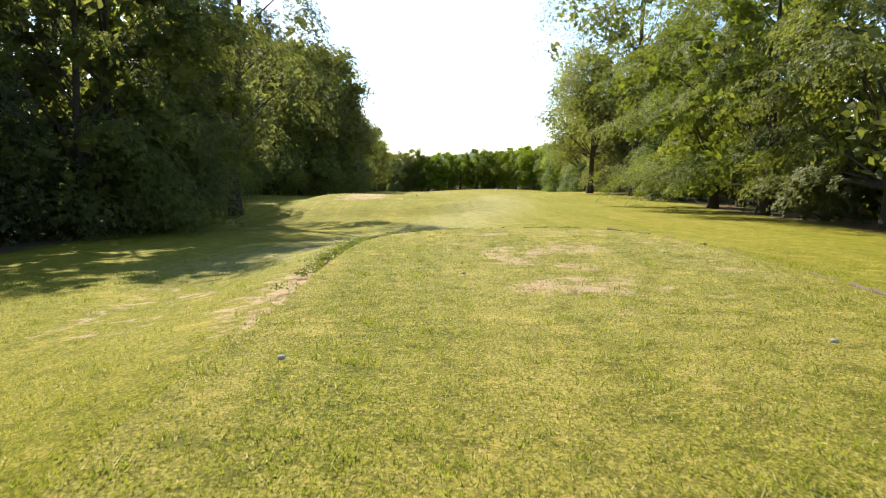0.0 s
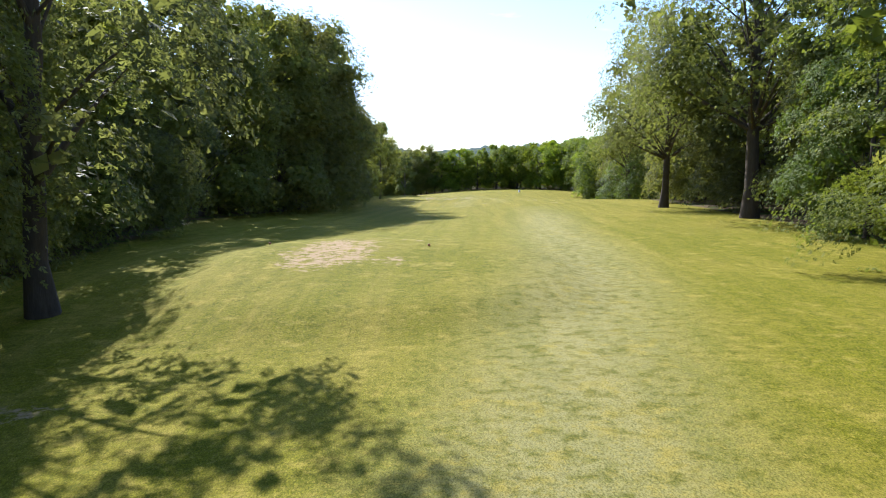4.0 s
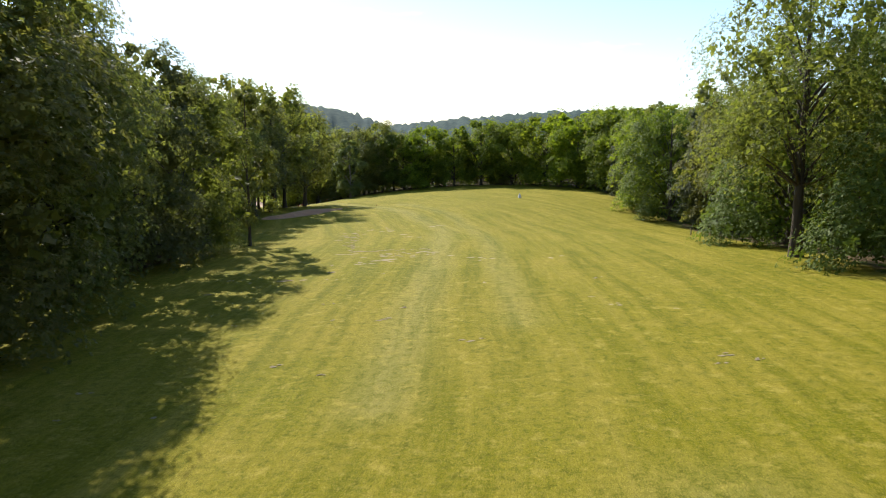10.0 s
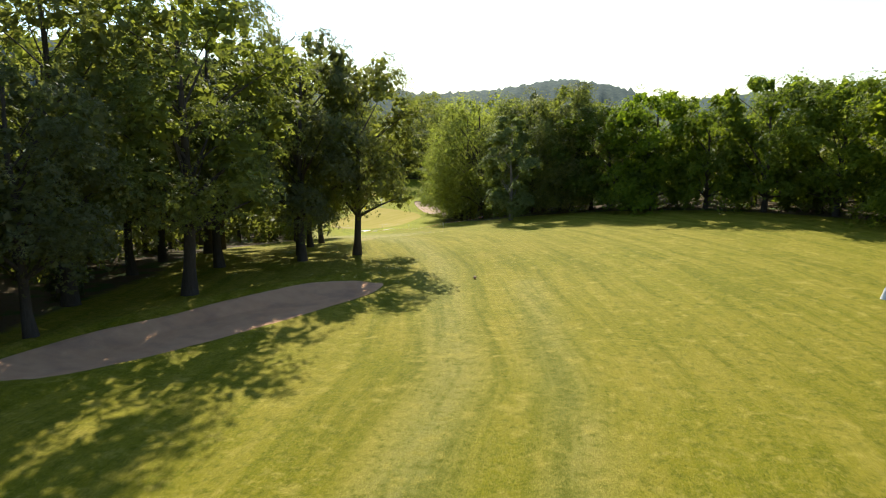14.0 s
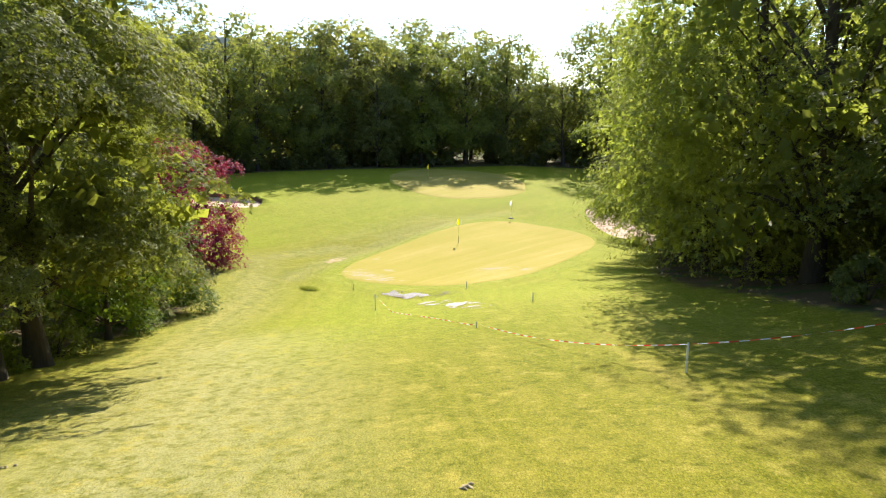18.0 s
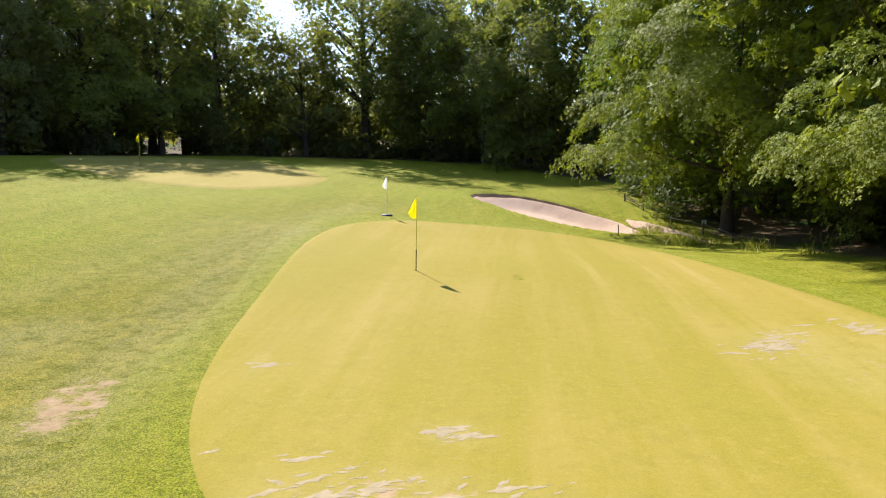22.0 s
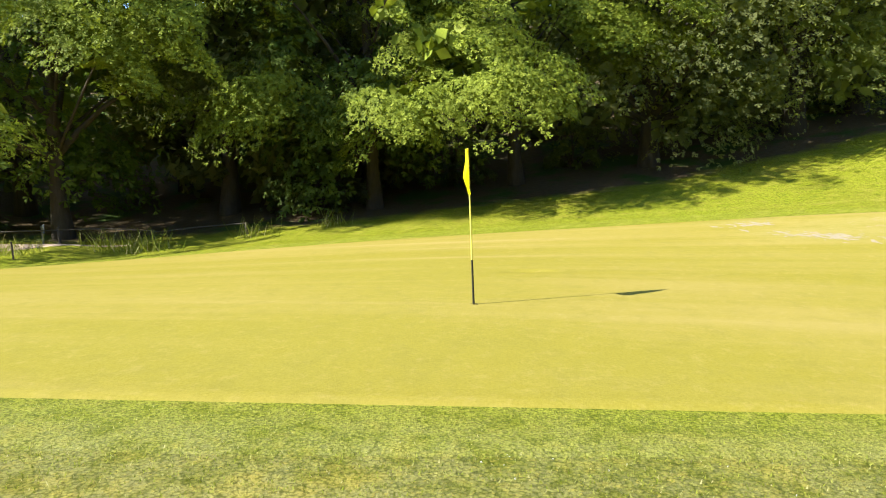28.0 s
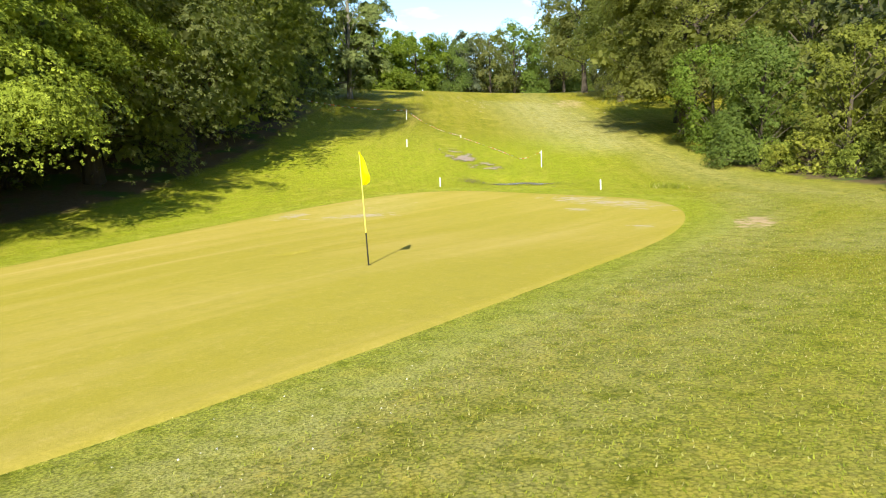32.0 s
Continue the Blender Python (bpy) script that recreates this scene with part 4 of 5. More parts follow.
def build_hills():
    """Wooded hills in the distance: heights given as the angle above the horizon along the skyline."""
    m = Mat("hazed_forest")
    w = m.coords()
    # forest green with the blue of distant haze painted in
    m.base(m.mix(m.ramp(m.noise(0.05, 6.0, w, 0.7), [(0.35, (0, 0, 0)), (0.65, (1, 1, 1))]), (0.035, 0.06, 0.06), (0.075, 0.105, 0.085)), 0.95, 0.05)
    for name, far, knots in (("ridge", 2600, ((-75, 1.9), (-40, 2.2), (-20, 2.1), (-12, 2.15), (-8, 1.95), (-4, 1.65), (1, 1.25), (6, 0.6), (30, 0.6), (70, 1.4))),
                             ("hill", 1900, ((-8, -1.5), (2, 0.2), (6, 1.9), (9.5, 2.6), (12, 2.7), (16, 2.0), (21, 1.6), (30, 2.4), (40, 3.3), (60, 3.6), (85, 3.0))),
                             ("near_hill", 900, ((24, -0.5), (30, 1.2), (36, 2.8), (42, 4.3), (48, 5.2), (56, 5.6), (70, 5.0), (90, 4.0)))):
        az = np.radians(np.arange(knots[0][0], knots[-1][0], 0.22))
        el = np.interp(np.degrees(az), [k[0] for k in knots], [k[1] for k in knots])
        el = np.convolve(np.pad(el, 6, mode="edge"), np.ones(13) / 13, "valid")
        rng = np.random.default_rng(int(far))
        rows = []
        for k, f in enumerate(np.linspace(0, 1, 14)):
            r = far * (0.72 + 0.36 * f)
            h = (40 + np.tan(np.radians(el)) * far) * np.sin(np.pi * 0.5 * min(1, f / 0.78)) ** 1.3 * (1 if f < 0.8 else 1 - (f - 0.8) * 2)
            rough = rng.normal(size=len(az)) * far * 0.0016
            rows.append(np.stack([-np.sin(az) * r, 150 + np.cos(az) * r, h + rough - 34], -1))
        v = np.array(rows)
        me = mesh_from(name, v.reshape(-1, 3), grid_faces(*v.shape[:2]), m.m, True)
        tagged(new("backdrop_" + name, me), "far wooded hill with blue-green haze in its colour", "hill", kind="structure")


build_hills()

def thin(name, colour):
    """Cloth or film with light shining through."""
    m = Mat(name)
    c = m.mix(m.noise(12.0, 3.0), tuple(v * 0.88 for v in colour), colour)
    m.base(c, 0.7, 0.2)
    t = m.add("BsdfTranslucent")
    m.link(c, t.inputs["Color"])
    mixer = m.add("MixShader", Fac=0.5)
    m.link(m.p.outputs[0], mixer.inputs[1])
    m.link(t.outputs[0], mixer.inputs[2])
    m.link(mixer.outputs[0], m.out.inputs["Surface"])
    return m.m


# ---- golf things ----
def flagstick(x, y, colour, tall=2.13, turn=0.0, dark_foot=True, label=""):
    base = new("flagstick")
    base.matrix_world = pose(x, y, ground_z(x, y) + 0.045, -1.5, 1.8, 0) @ pose(0, 0, 0, 0, 0, turn)
    tagged(base, label, "golf flag")
    pole = plain("pole_paint", colour[0], 0.4)
    foot = plain("pole_foot", (0.02, 0.02, 0.015), 0.5)
    v, f = tube([(0, 0, 0.62), (0, 0, 1.3), (0, 0, tall)], [0.013, 0.011, 0.009], 8)
    part("pole", mesh_from("pole", v, f, pole, True), base)
    v, f = tube([(0, 0, -0.1), (0, 0, 0.3), (0, 0, 0.62)], [0.016, 0.015, 0.014], 8)
    part("lower_pole", mesh_from("lower_pole", v, f, foot if dark_foot else pole, True), base, "black lower half")
    u, w = np.meshgrid(np.linspace(0, 1, 10), np.linspace(0, 1, 16), indexing="ij")
    reach = 0.24 * np.interp(w, [0, 0.12, 0.62, 0.85, 1], [0.05, 0.3, 1.0, 0.75, 0.35])
    fx = 0.008 + u * reach
    fz = tall - 0.01 - w * 0.6 - u * 0.07 * np.sin(w * 3)
    fy = 0.045 * np.sin(u * 6 + w * 3) * u + 0.02 * np.sin(w * 9) * u
    verts = np.stack([fx, fy, fz], -1).reshape(-1, 3)
    me = mesh_from("flag", verts, grid_faces(10, 16), thin("flag_cloth", colour[1]), True)
    part("flag", me, base, "hanging cloth flag")
    v, f = tube([(0, 0, -0.1), (0, 0, 0.004)], [0.055, 0.055], 20)
    part("cup", mesh_from("cup", v, f, foot, True), base, "dark hole cup")
    return base


YELLOW = ((0.75, 0.68, 0.12), (0.85, 0.75, 0.0))
flagstick(-57.31, 301.16, YELLOW, turn=170, label="yellow flag hanging on a thin stick in the putting green")
flagstick(-79.0, 325.8, YELLOW, turn=175, label="yellow flag on the upper putting green in shade")
flagstick(-60.8, 315.7, ((0.8, 0.8, 0.8), (0.85, 0.85, 0.85)), tall=1.9, turn=160, dark_foot=False, label="white flag on a thin white stick in the slope")


def tape_fence():
    """Red and white barrier tape from a tree to three white posts."""
    white, red = thin("tape_white", (0.85, 0.85, 0.85)), thin("tape_red", (0.75, 0.05, 0.03))
    post_paint = plain("post_white", (0.75, 0.76, 0.74), 0.5)
    posts = [(-21.6, 275.2, 1.0), (-28.8, 269.6, 0.78), (-38.0, 274.4, 0.22), (-46.8, 278.7, 0.85)]
    tops = [Vector((x, y, ground_z(x, y) + h - 0.06)) for x, y, h in posts]
    whites, reds = [], []
    for n, (a, b) in enumerate(zip(tops, tops[1:])):
        length = (b - a).length
        k = int(length / 0.25)
        sag = (0.28, 0.3, 0.9)[n]
        side = (b - a).cross(Vector((0, 0, 1))).normalized()
        pts = []
        for i in range(k + 1):
            t = i / k
            p = a.lerp(b, t)
            p.z = max(p.z - sag * 4 * t * (1 - t), ground_z(p.x, p.y) + 0.05)
            turn = 1.3 * math.sin(t * 17 + n)
            w = Vector((0, 0, math.cos(turn))) + side * math.sin(turn)
            pts.append((p + w * 0.016, p - w * 0.016))
        for i in range(k):
            quad = np.array([pts[i][0], pts[i][1], pts[i + 1][1], pts[i + 1][0]])
            (reds if i % 2 else whites).append((quad, np.arange(4).reshape(1, 4)))
    fence = new("barrier_tape")
    fence.matrix_world = Matrix.Identity(4)
    tagged(fence, "red and white barrier tape sagging between posts on the grass slope", "barrier tape")
    for v, f in whites:
        part("white_band", mesh_from("white_band", v, f, white), fence)
    for v, f in reds:
        part("red_band", mesh_from("red_band", v, f, red), fence, "red band of the tape")
    shorts = [(-52.74, 283.46, 0.42, 6), (-46.85, 286.85, 0.4, 0), (-38.9, 280.4, 0.42, 3)]
    for n, (x, y, h, lean) in enumerate([(x, y, h, 2) for x, y, h in posts[1:]] + shorts):
        v, f = tube([(0, 0, -0.15), (0, 0, h * 0.5), (0, 0, h - 0.02), (0, 0, h)], [0.026, 0.026, 0.026, 0.012], 10)
        cap = np.concatenate([v, [(0, 0, h + 0.005)]])
        ob = new("marker_post", mesh_from("marker_post", v, f, post_paint, True))
        ob.matrix_world = pose(x, y, ground_z(x, y), lean, lean, 0)
        tagged(ob, "tall white plastic post holding barrier tape" if n < 3 else "short white plastic marker post in the grass", "post", "white posts on the slope")


tape_fence()


def stake(x, y, h, colour, label, r=0.025):
    v, f = tube([(0, 0, -0.15), (0.01, 0, h * 0.5), (0.0, 0.01, h - 0.03), (0, 0.01, h)], [r, r, r, r * 0.3], 8)
    ob = new("stake", mesh_from("stake", v, f, plain("stake_wood", colour, 0.8, 0.4), True))
    ob.matrix_world = pose(x, y, ground_z(x, y))
    tagged(ob, label, "stake")


stake(29.4, 173.2, 0.8, (0.2, 0.16, 0.1), "wooden distance stake at the fairway's edge", 0.06)
stake(-49.6, 315.1, 0.5, (0.08, 0.06, 0.05), "short dark stake beside the bunker")


def ball_marker(x, y, r, colour, label, lift=0.0):
    """A tee marker: a ball on a short peg."""
    base = new("tee_marker")
    base.matrix_world = pose(x, y, ground_z(x, y) + lift)
    tagged(base, label, "tee marker", "tee markers")
    bm = bmesh.new()
    bmesh.ops.create_uvsphere(bm, u_segments=18, v_segments=12, radius=r)
    bmesh.ops.scale(bm, vec=(1, 1, 0.88), verts=bm.verts)
    bmesh.ops.translate(bm, vec=(0, 0, r * 1.0), verts=bm.verts)
    part("ball", bm_mesh("ball", bm, plain("marker_paint", colour, 0.4, 0.25, 40)), base)
    v, f = tube([(0, 0, -0.1), (0, 0, 0.02), (0, 0, r * 0.6)], [0.02, 0.03, r * 0.5], 10)
    part("peg", mesh_from("peg", v, f, plain("peg_dark", (0.05, 0.05, 0.04), 0.6), True), base)


ball_marker(1.4, 26.0, 0.085, (0.75, 0.75, 0.72), "white ball-shaped tee marker on the grass")
ball_marker(5.8, 25.7, 0.085, (0.75, 0.75, 0.72), "white ball-shaped tee marker on the grass")
ball_marker(-2.0, 57.9, 0.06, (0.42, 0.16, 0.08), "rusty orange ball-shaped tee marker")
ball_marker(-9.3, 58.6, 0.06, (0.42, 0.16, 0.08), "rusty orange ball-shaped tee marker")
ball_marker(-8.0, 221.0, 0.12, (0.7, 0.4, 0.2), "orange and white distance marker in the fairway")


def pyramid_marker(x, y):
    base = new("distance_marker")
    base.matrix_world = pose(x, y, ground_z(x, y), 0, 0, 20)
    tagged(base, "white four-sided distance marker on the fairway", "distance marker")
    for name, z0, z1, r0, r1, colour in (("foot", -0.05, 0.5, 0.3, 0.14, (0.78, 0.78, 0.76)), ("top", 0.5, 0.8, 0.14, 0.02, (0.78, 0.78, 0.76))):
        v, f = tube([(0, 0, z0), (0, 0, z1)], [r0, r1], 4)
        part(name, mesh_from(name, v, f, plain("marker_white", colour, 0.5)), base)


pyramid_marker(16.3, 217.3)


# ---- water on the wet ground ----
def wet_patches():
    """Standing water with ragged shores, and the mud round it."""
    m = Mat("puddle_water")
    w = m.coords()
    m.base(m.mix(m.noise(3.0, 5.0, w), (0.1, 0.07, 0.045), (0.22, 0.15, 0.1)), 0.26, 1.0)
    m.bump(m.noise(5.0, 5.0, w), 0.12, 0.02)
    glaze = Mat("wet_glazed_mud")
    w = glaze.coords()
    glaze.base(glaze.mix(glaze.noise(6.0, 5.0, w), (0.2, 0.13, 0.08), (0.36, 0.26, 0.165)), 0.5, 0.6)
    glaze.bump(glaze.noise(9.0, 5.0, w), 0.3, 0.02)
    mud = Mat("wet_mud")
    w = mud.coords()
    mud.base(mud.mix(mud.noise(9.0, 6.0, w, 0.7), (0.07, 0.05, 0.03), (0.22, 0.16, 0.1)), 0.8, 0.2)
    mud.bump(mud.noise(14.0, 5.0, w), 0.6, 0.03)
    def sheet(name, material, box, cell, lift, wet, label, category, group):
        """A ragged flat sheet on the land: the cells of a fine grid where wet() is above 0."""
        x0, x1, y0, y1 = box
        xs, ys = np.arange(x0, x1, cell), np.arange(y0, y1, cell)
        keep = np.array([[wet(x + cell / 2, y + cell / 2) > 0 for y in ys[:-1]] for x in xs[:-1]])
        gx, gy = np.meshgrid(xs, ys, indexing="ij")
        faces = grid_faces(len(xs), len(ys))[keep.ravel()]
        used, back = np.unique(faces, return_inverse=True)
        verts = np.stack([gx, gy, height(gx, gy) + lift], -1).reshape(-1, 3)[used]
        tagged(new(name, mesh_from(name, verts, back.reshape(faces.shape), material, True)), label, category, group, kind="structure")

    def rough(x, y, scale):
        p = Vector((x * scale, y * scale, 3.7))
        return noise.noise(p) + 0.5 * noise.noise(p * 2.3) + 0.5 * noise.noise(p * 5.1) + 0.4 * noise.noise(p * 11.3)

    def along(x, y, ax, ay, bx, by):
        length = math.hypot(bx - ax, by - ay)
        u, v = (bx - ax) / length, (by - ay) / length
        return ((x - ax) * u + (y - ay) * v) / length, -(x - ax) * v + (y - ay) * u

    def pool(x, y):
        t, side = along(x, y, -50.9, 283.2, -46.9, 284.0)
        return 0.7 - ((t - 0.46) / 0.46) ** 2 - (side / 0.85) ** 2 + 1.25 * rough(x, y, 1.25)

    def silt(x, y):
        return 0.8 - ((x + 48.9) / 0.42) ** 2 - ((y - 283.15) / 0.2) ** 2 + 0.5 * rough(x, y, 2.0)

    def ruts(x, y):
        t, side = along(x, y, -48.2, 284.2, -45.6, 284.9)
        return 0.55 - abs(2 * t - 1) - 14 * abs((side / 0.3 + 0.5) % 1 - 0.5) * 0.3 - (abs(side) > 0.75) + 0.8 * rough(x * 0.4, y, 2.0)

    def wash(x, y):
        t, side = along(x, y, -46.6, 281.9, -39.4, 278.4)
        return rough(x, y, 1.7) - 0.12 - (abs(side) / 1.15) ** 2 - (2 * t - 1) ** 4

    def shore(x, y):
        return wash(x, y) + 0.22 if wash(x, y) < 0.02 else -1

    sheet("puddle", m.m, (-51.4, -46.4, 281.9, 285.2), 0.04, 0.02, pool, "shallow ragged puddle shining in the sunlit grass", "puddle", "puddles in the wet grass")
    sheet("puddle", glaze.m, (-47.2, -38.6, 276.8, 283.4), 0.05, 0.025, wash, "broken string of small shining puddles in trampled wet grass", "puddle", "puddles in the wet grass")
    sheet("mud_patch", mud.m, (-49.5, -48.1, 282.5, 283.6), 0.05, 0.035, silt, "grey silt bank in the middle of a puddle", "mud", "mud in the wet grass")
    sheet("mud_patch", mud.m, (-48.5, -45.2, 283.2, 286.0), 0.05, 0.03, ruts, "dark wet wheel ruts beside a puddle", "mud", "mud in the wet grass")
    sheet("mud_patch", mud.m, (-47.2, -38.6, 276.8, 283.4), 0.07, 0.012, lambda x, y: shore(x, y) - 0.12 + 0.25 * rough(x, y, 4.0), "speckled wet mud round small puddles", "mud", "mud in the wet grass")


wet_patches()

# black mat round the white flag's foot
v, f = tube([(0, 0, 0.0), (0, 0, 0.05), (0, 0, 0.055)], [0.3, 0.28, 0.02], 24)
mat_ob = new("cup_mat", mesh_from("cup_mat", v, f, plain("rubber", (0.015, 0.015, 0.015), 0.7)))
mat_ob.matrix_world = pose(-60.8, 315.7, ground_z(-60.8, 315.7) + 0.01)
tagged(mat_ob, "round black rubber mat at the foot of the white flag", "mat")


# ---- the tee ----
def build_tee():
    tee = lawn_patch("tee_platform", TEE, TEE_SQUARE, TEE_TURF, TEE_LIFT, "raised tee of worn dry grass with bare earth patches", "tee", 70, 200, 0.012,
                     bare=[(2.0, 13.2, 1.8, 0.9, 0, 0.56), (1.1, 16.5, 0.9, 0.5, 0, 0.54), (1.3, 12.0, 0.7, 1.5, 0, 0.52), (2.2, 11.0, 0.5, 0.6, 0, 0.56), (2.0, 9.2, 1.4, 1.0, 0, 0.55), (3.4, 17.2, 1.3, 0.7, 0, 0.45), (0.9, 13.6, 1.2, 2.4, 0, 0.36), (4.4, 12.5, 1.0, 4.0, 0, 0.4), (2.0, 11.0, 2.8, 6.5, 0, 0.3)])
    wood = plain("edging_wood", (0.2, 0.135, 0.085), 0.9, 0.6, 14.0)
    cx, cy, a, b = TEE
    ang = np.linspace(0, 2 * np.pi, 2000)
    rad = (np.abs(np.cos(ang)) ** TEE_SQUARE + np.abs(np.sin(ang)) ** TEE_SQUARE) ** (-1 / TEE_SQUARE)
    rad = rad * (1 + 0.012 * (np.sin(3 * ang + 1) + 0.6 * np.sin(5 * ang + cx) + 0.35 * np.sin(11 * ang)))
    px, py = cx + a * rad * np.cos(ang) * 1.0, cy + b * rad * np.sin(ang) * 1.0
    run = np.concatenate([[0], np.cumsum(np.hypot(np.diff(px), np.diff(py)))])
    rng = np.random.default_rng(8)
    shapes = []
    for k in range(4):
        bm = bmesh.new()
        bmesh.ops.create_cube(bm, size=1)
        bmesh.ops.scale(bm, vec=(0.5, 0.05, 0.3), verts=bm.verts)
        bmesh.ops.bevel(bm, geom=bm.edges[:], offset=0.012, segments=1, affect="EDGES")
        for vert in bm.verts:
            vert.co += Vector(rng.normal(size=3) * 0.006)
        shapes.append(bm_mesh("edging_board", bm, wood, False))
    for d in np.arange(0, run[-1] - 0.3, 0.52):
        x, y = np.interp(d, run, px), np.interp(d, run, py)
        x2, y2 = np.interp(d + 0.1, run, px), np.interp(d + 0.1, run, py)
        if y < 6 or (x < 1 and y < 16.5):
            continue
        if rng.uniform() < 0.12:
            continue
        ob = new("edging_board", shapes[int(rng.integers(4))])
        ob.matrix_world = pose(x, y, ground_z(x, y) + TEE_LIFT - 0.175 + rng.normal() * 0.02, rng.normal() * 6, rng.normal() * 3, math.degrees(math.atan2(y2 - y, x2 - x)) + rng.normal() * 3)
        ob.parent = tee
        ob.matrix_parent_inverse = tee.matrix_world.inverted()
    edge, weeds = [], []
    for d in np.arange(0, run[-1], 0.3):
        x, y = float(np.interp(d, run, px)), float(np.interp(d, run, py))
        if y > 11 and x < 5.0 and rng.uniform() < (0.9 if x < 3 else 0.55):
            out = Vector((x - cx, y - cy - 4, 0)).normalized() * 0.12
            edge.append((x + out.x + rng.normal() * 0.08, y + out.y + rng.normal() * 0.08, rng.uniform(0.1, 0.24), 0))
    for x, y, r, light in (*edge, (-2.0, 13.2, 0.42, 1), (-1.9, 13.8, 0.36, 1), (-2.1, 12.6, 0.3, 1), (-2.0, 15.6, 0.3, 0), (-1.8, 16.6, 0.24, 0), (-2.0, 9.6, 0.24, 1), (-1.2, 18.1, 0.2, 0), (3.4, 19.0, 0.26, 0)):
        k = np.random.default_rng(int(x * 40 + y * 9 + 500))
        v, f = leaves(k, np.array([[0, 0, r * 0.35], [r, 0.2 * r, r * 0.2], [-0.9 * r, -0.3 * r, r * 0.2]]), np.array([r, 0.7 * r, 0.6 * r]), 150, 0.055, flat=0.6)
        place = np.array(pose(x, y, ground_z(x, y) + 0.05, 0, 0, 90 * r * 40) @ Matrix.Diagonal((0.8, 0.7, 0.6, 1)))
        weeds.append((v @ place[:3, :3].T + place[:3, 3], f))
    tagged(new("weeds", mesh_from("weeds", *joined(weeds), LEAF_LIME)), "leafy green weeds growing along the tee's edge", "weeds", kind="stuff")


build_tee()


def blades(rng, x, y, z, low, high):
    """Grass blades: narrow leaning triangles."""
    n = len(x)
    a = rng.uniform(0, 2 * np.pi, n)
    h = rng.uniform(low, high, n)
    w = rng.uniform(0.003, 0.007, n)
    lean = rng.uniform(0.2, 0.9, n) * h
    b = rng.uniform(0, 2 * np.pi, n)
    foot = np.stack([x, y, z], -1)
    side = np.stack([np.cos(a) * w, np.sin(a) * w, np.zeros(n)], -1)
    tip = foot + np.stack([np.cos(b) * lean, np.sin(b) * lean, h], -1)
    verts = np.stack([foot - side, foot + side, tip], 1).reshape(-1, 3)
    return verts, np.arange(3 * n).reshape(-1, 3)


def blade_material(name, dark, light, dry):
    m = Mat(name)
    r = m.add("NewGeometry").outputs["Random Per Island"]
    c = m.ramp(r, [(0.0, dark), (0.5, light), (0.72, light), (1.0, dry)])
    m.base(c, 0.6, 0.15)
    t = m.add("BsdfTranslucent")
    m.link(c, t.inputs["Color"])
    mixer = m.add("MixShader", Fac=0.45)
    m.link(m.p.outputs[0], mixer.inputs[1])
    m.link(t.outputs[0], mixer.inputs[2])
    m.link(mixer.outputs[0], m.out.inputs["Surface"])
    return m.m


BLADE = blade_material("grass_blade", (0.13, 0.165, 0.012), (0.31, 0.335, 0.03), (0.5, 0.44, 0.2))


def near_grass():
    rng = np.random.default_rng(21)
    # round the start
    n = 90000
    y = 0.8 + 15 * rng.uniform(0, 1, n) ** 1.6
    x = rng.uniform(-1, 1, n) * (2.5 + 0.62 * y) + 0.4
    tee = inside(x, y, TEE, TEE_SQUARE) > 0.01
    z = height(x, y) + np.where(tee, TEE_LIFT, 0.0)
    keep = bare_patches(x, y) + np.random.default_rng(2).uniform(-0.2, 0.3, n) < 0.4
    a = blades(rng, x[keep], y[keep], z[keep], 0.015, 0.04)
    # ragged tufts on the tee and beside it
    k, n = 420, 26
    tx, ty = rng.uniform(-7, 8, k), 1.5 + 16 * rng.uniform(0, 1, k) ** 1.3
    x, y = np.repeat(tx, n) + rng.normal(size=k * n) * 0.06, np.repeat(ty, n) + rng.normal(size=k * n) * 0.06
    z = height(x, y) + np.where(inside(x, y, TEE, TEE_SQUARE) > 0.01, TEE_LIFT, 0.0)
    d = blades(rng, x, y, z, 0.03, 0.085)
    # the rough beside the putting green
    n = 300000
    x, y = rng.uniform(-76, -56, n), rng.uniform(283, 322, n)
    fade = step(y, 320, 301) * step(x, -76, -66)
    keep = (inside(x, y, GREEN, 2.5) < -0.01) & (fade > rng.uniform(0, 1, n)) & (bare_patches(x, y) < 0.3)
    b = blades(rng, x[keep], y[keep], height(x[keep], y[keep]) + 0.01, 0.01, 0.03)
    # tall seeding grass at the wood's edge beside the green
    n = 500
    k = rng.integers(0, 8, n)
    x = np.array([-47.2, -46.9, -46.4, -46.6, -48.2, -44.9, -43.6, -47.8])[k] + rng.normal(size=n) * 0.35
    y = np.array([312.6, 313.4, 312.9, 314.4, 316.2, 310.2, 307.8, 317.8])[k] + rng.normal(size=n) * 0.35
    c = blades(rng, x, y, height(x, y), 0.2, 0.8)
    c[0].reshape(-1, 3, 3)[:, :2] += (c[0].reshape(-1, 3, 3)[:, :2] - c[0].reshape(-1, 3, 3)[:, :2].mean(1, keepdims=True)) * 1.5
    me = mesh_from("grass", *joined([a, b, c, d]), BLADE)
    tagged(new("grass", me), "short yellow-green grass blades on tee and rough", "grass", kind="stuff")


near_grass()


